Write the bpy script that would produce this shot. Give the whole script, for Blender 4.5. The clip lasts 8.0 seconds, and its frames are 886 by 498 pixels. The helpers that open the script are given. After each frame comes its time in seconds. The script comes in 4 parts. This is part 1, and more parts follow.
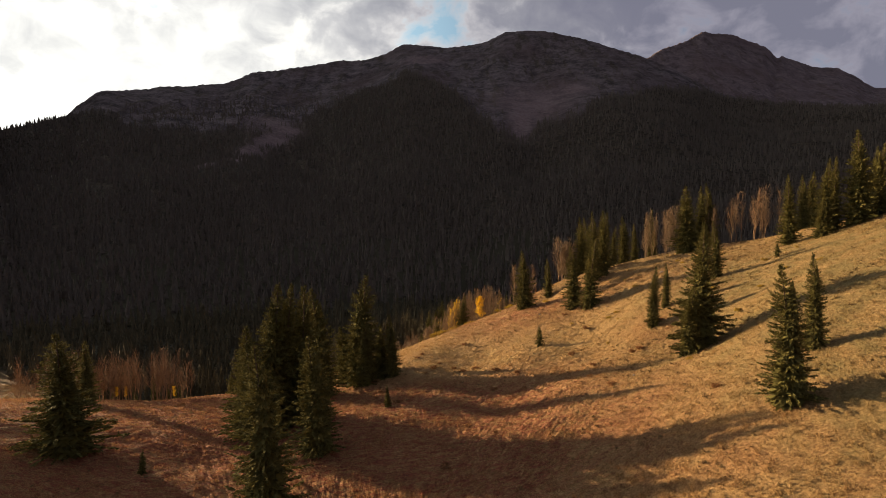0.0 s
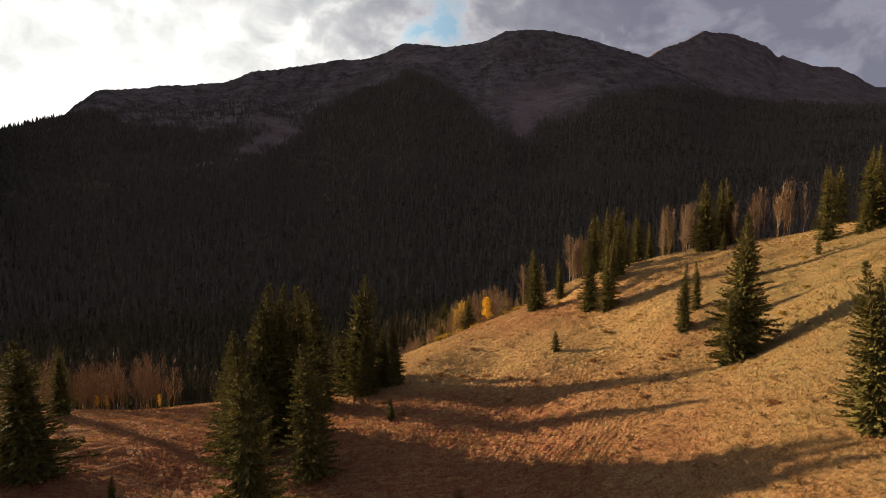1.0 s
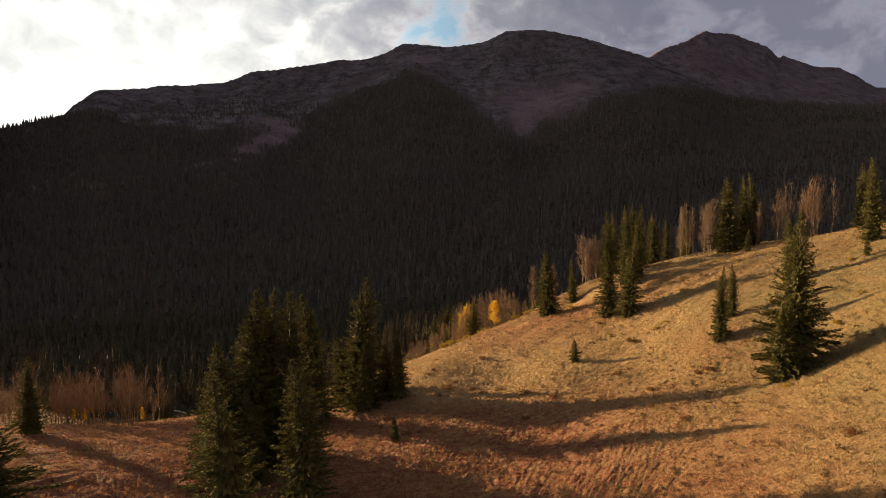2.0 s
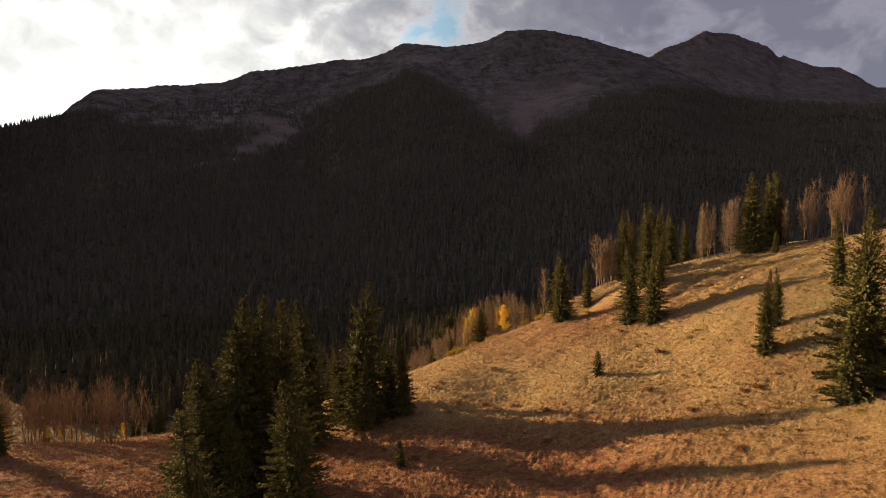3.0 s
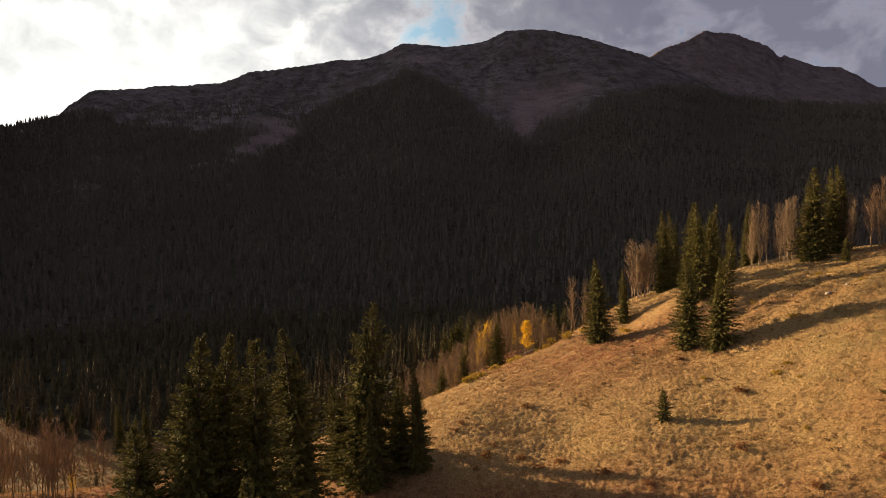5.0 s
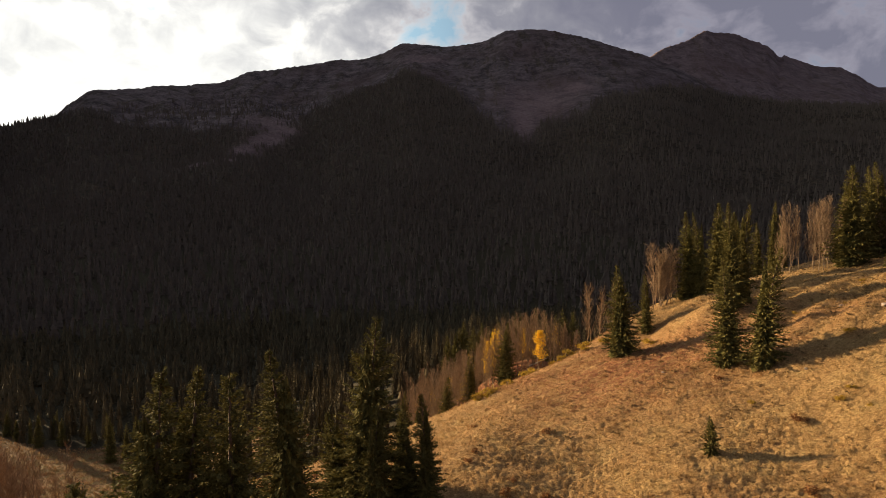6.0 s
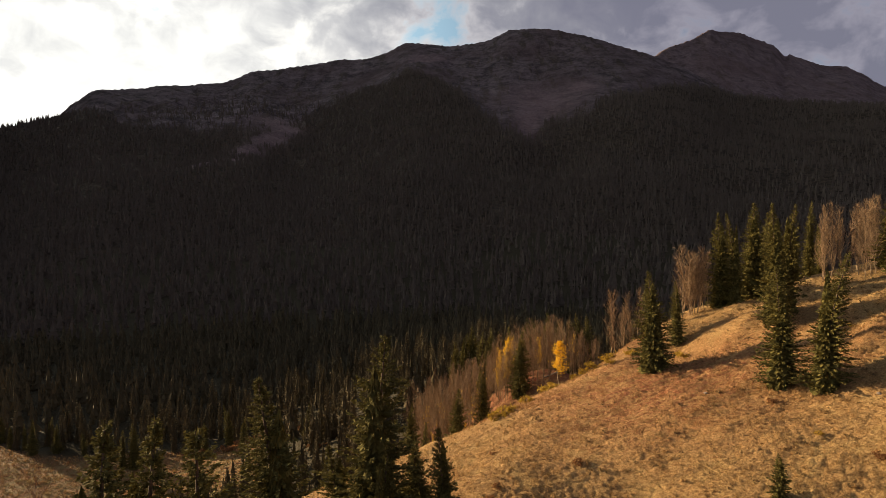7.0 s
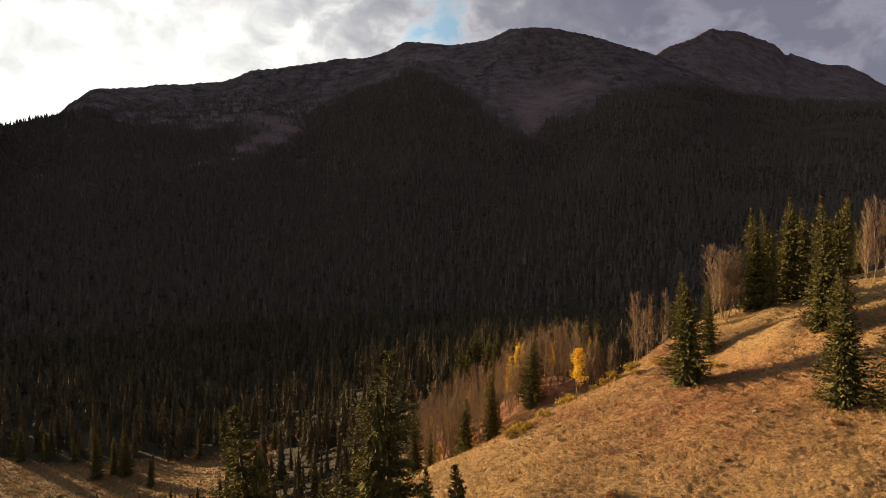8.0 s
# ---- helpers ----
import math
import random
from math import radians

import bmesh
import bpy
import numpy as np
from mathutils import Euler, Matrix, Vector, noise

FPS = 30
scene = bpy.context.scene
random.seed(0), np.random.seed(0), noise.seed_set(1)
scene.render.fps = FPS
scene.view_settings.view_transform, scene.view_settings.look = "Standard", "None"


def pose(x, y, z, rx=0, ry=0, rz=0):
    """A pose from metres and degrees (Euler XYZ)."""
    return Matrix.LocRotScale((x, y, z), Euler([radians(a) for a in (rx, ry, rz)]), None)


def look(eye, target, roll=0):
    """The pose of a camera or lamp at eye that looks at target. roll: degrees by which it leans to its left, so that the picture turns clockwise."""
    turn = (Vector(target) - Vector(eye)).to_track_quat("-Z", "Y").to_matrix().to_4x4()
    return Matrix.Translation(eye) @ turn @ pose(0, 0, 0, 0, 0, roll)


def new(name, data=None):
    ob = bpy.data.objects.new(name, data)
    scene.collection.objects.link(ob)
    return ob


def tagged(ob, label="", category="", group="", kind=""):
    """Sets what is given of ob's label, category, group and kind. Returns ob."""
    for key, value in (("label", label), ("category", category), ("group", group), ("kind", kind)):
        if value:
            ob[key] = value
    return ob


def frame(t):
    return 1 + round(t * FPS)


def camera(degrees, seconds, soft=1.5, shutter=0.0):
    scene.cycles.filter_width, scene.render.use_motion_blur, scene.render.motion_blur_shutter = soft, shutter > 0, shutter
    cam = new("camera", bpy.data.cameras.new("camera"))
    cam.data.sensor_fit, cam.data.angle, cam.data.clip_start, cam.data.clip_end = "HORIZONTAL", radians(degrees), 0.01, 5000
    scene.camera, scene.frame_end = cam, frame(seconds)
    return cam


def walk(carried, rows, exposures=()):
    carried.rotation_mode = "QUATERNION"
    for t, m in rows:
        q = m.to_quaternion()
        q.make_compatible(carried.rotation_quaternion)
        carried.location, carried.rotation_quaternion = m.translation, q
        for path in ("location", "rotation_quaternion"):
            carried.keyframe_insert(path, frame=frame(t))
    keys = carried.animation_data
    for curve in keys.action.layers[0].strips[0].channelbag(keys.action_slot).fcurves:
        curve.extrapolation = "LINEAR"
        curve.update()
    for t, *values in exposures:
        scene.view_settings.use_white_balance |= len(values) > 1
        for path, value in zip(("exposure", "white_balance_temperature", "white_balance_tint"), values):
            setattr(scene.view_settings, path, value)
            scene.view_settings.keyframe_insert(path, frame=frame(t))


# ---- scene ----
cam = camera(75.3, 8.0, soft=0.5)
PATH = [
    (0, (0.307, 0.043, 29.822), (0.298, 2.041, 29.721), -0.2),
    (0.5, (-0.193, 3.209, 29.499), (-0.201, 5.206, 29.397), -0.2),
    (1, (-0.697, 6.378, 29.177), (-0.705, 8.375, 29.075), -0.2),
    (1.5, (-1.175, 9.491, 29.0), (-1.183, 11.489, 28.9), -0.2),
    (3, (-2.717, 18.698, 28.681), (-2.723, 20.696, 28.582), -0.2),
    (3.5, (-3.253, 21.753, 28.717), (-3.258, 23.75, 28.62), -0.3),
    (4, (-3.774, 24.839, 28.851), (-3.779, 26.836, 28.755), -0.3),
    (4.5, (-4.304, 27.919, 28.96), (-4.309, 29.916, 28.864), -0.3),
    (6, (-5.785, 37.282, 29.238), (-5.787, 39.28, 29.143), -0.3),
    (6.5, (-6.35, 40.339, 29.374), (-6.357, 42.337, 29.28), -0.3),
    (7, (-6.85, 43.334, 29.418), (-6.863, 45.331, 29.323), -0.3),
    (7.5, (-7.392, 46.308, 29.261), (-7.405, 48.306, 29.165), -0.3),
    (8, (-7.78, 49.472, 29.028), (-7.793, 51.47, 28.931), -0.3),
]
walk(cam, [(t, look(eye, target, roll)) for t, eye, target, roll in PATH])

# ---------------------------------------------------------------- light
SUN_BEARING, SUN_HIGH = -57.0, 7.4
SUN_WAY = Vector((math.sin(radians(SUN_BEARING)) * math.cos(radians(SUN_HIGH)),
                  math.cos(radians(SUN_BEARING)) * math.cos(radians(SUN_HIGH)), math.sin(radians(SUN_HIGH))))
scene.view_settings.exposure = 1.52

sun = new("sun", bpy.data.lights.new("sun", "SUN"))
sun.data.energy, sun.data.angle, sun.data.color = 5.0, radians(0.53), (1.0, 0.72, 0.42)
sun.matrix_world = look(SUN_WAY * 900, (0, 0, 0))


def node(tree, kind, ins=(), **attrs):
    n = tree.nodes.new(kind)
    for key, value in attrs.items():
        setattr(n, key, value)
    for key, value in dict(ins).items():
        if isinstance(value, bpy.types.NodeSocket):
            tree.links.new(value, n.inputs[key])
        else:
            n.inputs[key].default_value = value
    return n


def calc(tree, op, a, b=0.0, c=0.0, clamp=False):
    return node(tree, "ShaderNodeMath", {0: a, 1: b, 2: c}, operation=op, use_clamp=clamp).outputs[0]


def blend(tree, fac, a, b, mode="MIX"):
    n = node(tree, "ShaderNodeMix", {"Factor": fac}, data_type="RGBA", blend_type=mode)
    for socket, value in ((n.inputs[6], a), (n.inputs[7], b)):
        if isinstance(value, bpy.types.NodeSocket):
            tree.links.new(value, socket)
        else:
            socket.default_value = (*value, 1.0)
    return n.outputs[2]


def span(tree, value, lo, hi, to_lo=0.0, to_hi=1.0):
    return node(tree, "ShaderNodeMapRange", {0: value, 1: lo, 2: hi, 3: to_lo, 4: to_hi}).outputs[0]


def make_sky():
    world = bpy.data.worlds.new("evening_sky")
    world.use_nodes = True
    scene.world = world
    t = world.node_tree
    t.nodes.clear()
    sky = node(t, "ShaderNodeTexSky", sky_type="NISHITA", sun_disc=False, sun_elevation=radians(SUN_HIGH),
               sun_rotation=radians(SUN_BEARING), altitude=3300.0, air_density=1.0, dust_density=1.6, ozone_density=1.0)
    way = node(t, "ShaderNodeTexCoord").outputs["Generated"]
    clear = blend(t, 1.0, sky.outputs[0], (0.055, 0.055, 0.055), "MULTIPLY")
    # how near the sun a direction is
    dot = node(t, "ShaderNodeVectorMath", {0: way, 1: tuple(SUN_WAY)}, operation="DOT_PRODUCT").outputs["Value"]
    # cloud deck
    flat = node(t, "ShaderNodeMapping", {"Vector": way, "Scale": (1.0, 1.0, 1.35), "Location": (0.3, 0.1, 0.75)}).outputs[0]
    n1 = node(t, "ShaderNodeTexNoise", {"Vector": flat, "Scale": 4.2, "Detail": 5.0, "Roughness": 0.50, "Distortion": 0.25}).outputs[0]
    n2 = node(t, "ShaderNodeTexNoise", {"Vector": flat, "Scale": 13.0, "Detail": 6.0, "Roughness": 0.56, "Distortion": 0.35}).outputs[0]
    thick = calc(t, "ADD", calc(t, "MULTIPLY", n1, 0.60), calc(t, "MULTIPLY", n2, 0.40))
    # billows and gaps of the deck: slope sideways and upwards of the view ahead, width in radians, thickness
    for side, up, wide, amount in ((-0.35, 0.35, 0.045, 0.07), (-0.26, 0.38, 0.06, 0.05), (-0.14, 0.385, 0.08, 0.05), (-0.30, 0.31, 0.045, -0.035), (-0.18, 0.315, 0.07, -0.035),
                                   (0.06, 0.34, 0.06, 0.045), (0.080, 0.335, 0.024, -0.07), (0.02, 0.35, 0.04, -0.02), (-0.49, 0.385, 0.04, -0.07), (-0.71, 0.27, 0.04, -0.05), (-0.45, 0.255, 0.03, -0.05),
                                   (0.35, 0.31, 0.04, 0.02), (0.62, 0.24, 0.06, 0.06), (0.18, 0.36, 0.08, 0.04), (0.56, 0.35, 0.12, 0.05)):
        near = node(t, "ShaderNodeVectorMath", {0: way, 1: tuple(Vector((side, 1.0, up)).normalized())}, operation="DOT_PRODUCT").outputs["Value"]
        puff = calc(t, "EXPONENT", calc(t, "MULTIPLY", calc(t, "SUBTRACT", near, 1.0), 2.0 / wide ** 2))
        thick = calc(t, "ADD", thick, calc(t, "MULTIPLY", puff, amount))
    cover = span(t, thick, 0.40, 0.475)
    high = node(t, "ShaderNodeSeparateXYZ", {0: way}).outputs["Z"]
    lit = calc(t, "ADD", span(t, dot, 0.15, 0.80), calc(t, "ADD", span(t, high, 0.34, 0.12, -0.12, 0.14), span(t, n2, 0.3, 0.7, 0.16, -0.16)), clamp=True)
    lit2 = calc(t, "POWER", lit, 2.2)
    shade = span(t, thick, 0.455, 0.54)
    bright = blend(t, lit2, (0.150, 0.142, 0.170), (0.63, 0.605, 0.55))
    dark = blend(t, lit2, (0.088, 0.086, 0.112), (0.50, 0.485, 0.455))
    cloud = blend(t, shade, bright, dark)
    glow = calc(t, "POWER", span(t, dot, 0.35, 0.85), 1.3)
    hazy = blend(t, glow, clear, (0.35, 0.51, 0.57))
    both = blend(t, calc(t, "MULTIPLY", cover, 0.94), hazy, cloud)
    out = node(t, "ShaderNodeOutputWorld")
    back = node(t, "ShaderNodeBackground", {"Color": both, "Strength": 0.80})
    t.links.new(back.outputs[0], out.inputs[0])


make_sky()
# ---------------------------------------------------------------- terrain
def smooth(a, lo, hi):
    s = np.clip((a - lo) / (hi - lo), 0.0, 1.0)
    return s * s * (3 - 2 * s)


def hump(x, y, cx, cy, wx, wy, high):
    return high * np.exp(-((x - cx) / wx) ** 2 - ((y - cy) / wy) ** 2)


def soft_step(a, w):
    """0 below zero, the number itself well above it."""
    return w * np.logaddexp(0.0, a / w)


def meadow(x, y):
    """The grassy shoulder of the hill: low on the left, climbing to the right."""
    u = -50 + soft_step(x + 50, 4.0)
    u = 62 - soft_step(62 - u, 4.0)
    v = 30 + soft_step(y - 30, 4.0)
    v = 126 - soft_step(126 - v, 5.0)
    a, b = u / 50, (v - 75) / 50
    z = (9.72 + 12.01 * a + 0.51 * b + 7.26 * a * a + 5.14 * a * b - 1.74 * b * b
         - 1.29 * a ** 3 - 12.01 * a * a * b + 3.6 * a * b * b)
    z += hump(x, y, 24, 105, 7, 8, 2.6) + hump(x, y, -2, 83, 7, 9, 1.2) + hump(x, y, 38, 57, 7, 9, 1.3)
    z += hump(x, y, -11, 58, 8, 12, 1.1)
    z += hump(x, y, 34, 86, 10, 10, 1.54) + hump(x, y, 23, 37, 8, 8, 1.46) + hump(x, y, 29, 51, 6, 6, 0.96)
    z += hump(x, y, -30, 61, 10, 10, 0.61) + hump(x, y, 42, 73, 9, 9, 0.81) + hump(x, y, 30, 72, 6, 6, 0.75)
    z -= hump(x, y, 21, 84, 6, 6, 0.6) + hump(x, y, 3, 80, 7, 7, 1.26) + hump(x, y, 27, 58, 6, 6, 1.41)
    z -= hump(x, y, 22, 103, 6, 6, 1.54) + hump(x, y, 17, 73, 6, 6, 0.78) + hump(x, y, -10, 68, 6, 6, 0.76)
    z -= hump(x, y, 6, 62, 6, 9, 1.3) + hump(x, y, 19, 66, 6, 8, 0.9) + hump(x, y, 7, 116, 6, 7, 1.6) + hump(x, y, 19.5, 108, 4.5, 5, 2.4)
    return z


EDGE_X = (-120, -45, -20, 0, 7, 13, 25, 45, 60, 140)
EDGE_Y = (84, 92, 98, 106, 112, 113, 121, 124, 128, 140)


def valley(x, y):
    right = 32 * smooth(x, -95, 15) * (1 - smooth(y, 170, 420))
    return -41.5 + right + 22 * smooth(x, 40, 260) * (1 - smooth(y, 300, 700))


# the main ridge and the peak behind it: bearing in degrees, height of the crest, distance of the crest
# Bearings -49.6 to -39.5: unseen massif added to shade the slopes from the sun.
RIDGE_B = (-180, -120, -75, -64, -60, -50, -47, -43, -39.5, -38.8, -37.5, -33, -30, -24, -19, -10, -3.5, 3, 7, 12, 19, 22, 27, 32, 38, 60, 180)
RIDGE_R = (2200, 2200, 2400, 2600, 2800, 3000, 3000, 3000, 3000, 1800, 1750, 1800, 1950, 2150, 2250, 2350, 2350, 2350, 2300, 2250, 2150, 2100, 2050, 2000, 2000, 1900, 2200)
CREST_B = (-180, -120, -75, -64, -60, -49.6, -46.5, -43, -41, -39.5, -38.8, -37.43, -35.25, -33.55, -32.74, -31.12, -28.21, -26.24, -20.65, -18.67, -14.6, -10.38, -8.23, -5.51, -3.86, 0.54, 4.11, 6.01, 9.24, 11.8, 14.48, 19.0, 20.93, 23.98, 26.01, 30.26, 36.61, 60, 100, 180)
CREST_Z = (150, 180, 120, 150, 180, 250, 900, 1100, 1000, 800, 255, 255, 286, 307, 343, 401, 438, 468, 528, 579, 620, 669, 674, 708, 746, 733, 746, 779, 767, 737, 692, 603, 561, 482, 434, 379, 343, 320, 200, 150)
PEAK_B = (-180, 5, 12, 15.59, 19.56, 21.0, 23.1, 24.01, 26.47, 29.05, 29.98, 30.3, 32.31, 34.22, 35.34, 36.72, 45, 60, 180)
PEAK_Z = (-100, -100, 500, 696, 822, 864, 892, 917, 885, 808, 745, 757, 702, 674, 632, 574, 510, 0, -100)


def bearing(x, y):
    return np.degrees(np.arctan2(x + 4.0, y - 30.0)), np.hypot(x + 4.0, y - 30.0)


def fbm(x, y, octaves=4, seed=0.0):
    """A cheap sum of turned sine lattices, between about -1 and 1."""
    total, amp, f = 0.0, 1.0, 1.0
    for k in range(octaves):
        a = 0.7 + 1.9 * k + seed
        c, s = math.cos(a), math.sin(a)
        u, v = (x * c - y * s) * f, (x * s + y * c) * f
        total = total + amp * np.sin(u + 1.7 * np.sin(v * 0.71 + a) + a * 3.1) * np.cos(v * 0.93 + 1.3 * np.sin(u * 0.57 - a))
        amp *= 0.52
        f *= 2.03
    return total / 1.7


def ridge_height(b):
    return sum(w * np.interp(b + d, CREST_B, CREST_Z) for d, w in ((-0.35, 0.25), (0.0, 0.5), (0.35, 0.25))) + 3.0 * fbm(b * 5.5, b * 0.7, 4, 0.8)


def mountain(x, y):
    b, r = bearing(x, y)
    crest, far = ridge_height(b), np.interp(b, RIDGE_B, RIDGE_R)
    s = (r - 330.0) / (far - 330.0)
    rise = np.clip(s, 0, None) ** 1.35
    z = -44 + (crest + 44) * np.where(s < 1, rise, 1 - 0.9 * (s - 1) * far / 2300)
    inside = smooth(s, 0.12, 0.45) * (1 - smooth(s, 0.86, 1.0))
    z = z + inside * (22 * fbm(x / 210, y / 260, 4, 0.4) + 7 * fbm(x / 60, y / 60, 3, 1.4))
    z = z + inside * (10 * np.exp(-((b + 2.4 - 9 * (0.8 - s)) / 4.0) ** 2) * smooth(s, 0.4, 0.75)
                      - 45 * np.exp(-((b + 14) / 4.5) ** 2) - 50 * np.exp(-((b - 9) / 4.5) ** 2))
    rock = smooth(s, 0.5, 0.9)
    z = z + rock * (6.0 * fbm(x / 42, y / 42, 4, 2.0) + 2.6 * fbm(x / 9, y / 9, 3, 5.0)) * (1 - 0.55 * smooth(s, 0.96, 1.0))
    return z


def peak(x, y):
    b, r = bearing(x, y)
    crest = np.interp(b, PEAK_B, PEAK_Z) + 4.0 * fbm(b * 5.5, b * 0.9, 4, 1.8)
    far = np.interp(b, (10, 16, 24, 38, 60), (2450, 2550, 2900, 3550, 3900))
    crest = 29 + (crest - 29) * far / 3000
    s = (r - 2150.0) / (far - 2150.0)
    z = 330 + (crest - 330) * np.where(s < 1, np.clip(s, 0, None) ** 1.2, 1 - 0.5 * (s - 1))
    return z + smooth(s, 0.2, 0.9) * (16 * fbm(x / 75, y / 75, 4, 1.0) + 3.0 * fbm(x / 12, y / 12, 3, 3.0)) * (1 - 0.6 * smooth(s, 0.96, 1.0))


def ground_height(x, y):
    edge = np.interp(x, EDGE_X, EDGE_Y)
    hill = meadow(x, y) - 0.8 * soft_step(y - edge - 2.0, 2.5)
    hill = hill - 0.25 * soft_step(-70 - x, 5.0)
    low = valley(x, y) + hump(x, y, 9, 133, 15, 24, 15.0) + 1.2 * fbm(x / 31, y / 31, 3, 1.0)
    z = low + soft_step(hill - low, 2.5)
    return np.maximum(z, mountain(x, y)) if np.ndim(z) else max(float(z), float(mountain(x, y)))

# ---------------------------------------------------------------- materials
def material(name):
    m = bpy.data.materials.new(name)
    m.use_nodes = True
    t = m.node_tree
    t.nodes.clear()
    return m, t, node(t, "ShaderNodeOutputMaterial")


def finish(t, out, colour, rough=0.9, relief=None, depth=0.1, through_light=0.0, gloss=0.2):
    shader = node(t, "ShaderNodeBsdfPrincipled", {"Base Color": colour, "Roughness": rough, "Specular IOR Level": gloss})
    if relief is not None:
        bump = node(t, "ShaderNodeBump", {"Height": relief, "Distance": depth, "Strength": 1.0})
        t.links.new(bump.outputs[0], shader.inputs["Normal"])
    last = shader.outputs[0]
    if through_light:
        leaf = node(t, "ShaderNodeBsdfTranslucent", {"Color": colour})
        last = node(t, "ShaderNodeMixShader", {0: through_light, 1: last, 2: leaf.outputs[0]}).outputs[0]
    t.links.new(last, out.inputs[0])


def noise_at(t, place, scale, detail=4.0, rough=0.55):
    return node(t, "ShaderNodeTexNoise", {"Vector": place, "Scale": scale, "Detail": detail, "Roughness": rough}).outputs[0]


def place_of(t):
    return node(t, "ShaderNodeNewGeometry").outputs["Position"]


def meadow_colour(t, p, fine):
    """Dry sward: straw on the tussocks, redder between them, with bare-soil patches; the russet and sage patches also
    carry painted shade.
    """
    wide, mid = noise_at(t, p, 0.045), noise_at(t, p, 0.42, 6, 0.68)
    combed = node(t, "ShaderNodeMapping", {"Vector": p, "Scale": (0.55, 1.5, 0.8), "Rotation": (0, 0, 0.35)}).outputs[0]
    streak, comb = noise_at(t, combed, 1.7, 7, 0.72), noise_at(t, combed, 7.0, 5, 0.75)
    straw = blend(t, span(t, fine, 0.36, 0.64), (0.220, 0.135, 0.056), (0.50, 0.350, 0.152))
    amber = blend(t, span(t, fine, 0.36, 0.64), (0.155, 0.088, 0.037), (0.41, 0.262, 0.103))
    c = blend(t, span(t, comb, 0.42, 0.58), amber, straw)
    pale = blend(t, span(t, fine, 0.36, 0.64), (0.31, 0.220, 0.085), (0.53, 0.415, 0.178))
    c = blend(t, span(t, mid, 0.48, 0.70, 0.0, 0.5), c, pale)
    russet_c = blend(t, span(t, fine, 0.36, 0.64), (0.115, 0.031, 0.018), (0.310, 0.097, 0.053))
    red = node(t, "ShaderNodeAttribute", attribute_name="russet").outputs["Fac"]
    c = blend(t, calc(t, "MULTIPLY", red, span(t, streak, 0.30, 0.60), clamp=True), c, russet_c)
    c = blend(t, span(t, wide, 0.52, 0.72, 0.0, 0.45), c, russet_c)
    c = blend(t, span(t, streak, 0.45, 0.34, 0.0, 0.25), c, russet_c)
    grey = blend(t, span(t, fine, 0.3, 0.7), (0.112, 0.084, 0.034), (0.215, 0.168, 0.072))
    herb = node(t, "ShaderNodeAttribute", attribute_name="sage").outputs["Fac"]
    c = blend(t, calc(t, "MULTIPLY", herb, span(t, mid, 0.36, 0.58, 0.2, 0.9)), c, grey)
    soil = blend(t, span(t, fine, 0.3, 0.7), (0.055, 0.033, 0.022), (0.12, 0.072, 0.045))
    return blend(t, span(t, streak, 0.60, 0.72, 0.0, 0.45), c, soil), streak, comb


def make_ground():
    m, t, out = material("dry_meadow")
    p = place_of(t)
    fine = noise_at(t, p, 5.0, 5, 0.78)
    c, streak, comb = meadow_colour(t, p, fine)
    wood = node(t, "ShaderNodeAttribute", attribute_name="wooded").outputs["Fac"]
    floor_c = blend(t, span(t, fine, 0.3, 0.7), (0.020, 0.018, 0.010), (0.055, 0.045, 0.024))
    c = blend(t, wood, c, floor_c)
    relief = calc(t, "ADD", calc(t, "MULTIPLY", fine, 0.55), calc(t, "ADD", calc(t, "MULTIPLY", streak, 0.9), calc(t, "MULTIPLY", comb, 0.5)))
    finish(t, out, c, 0.95, relief, 0.36, gloss=0.1)
    return m


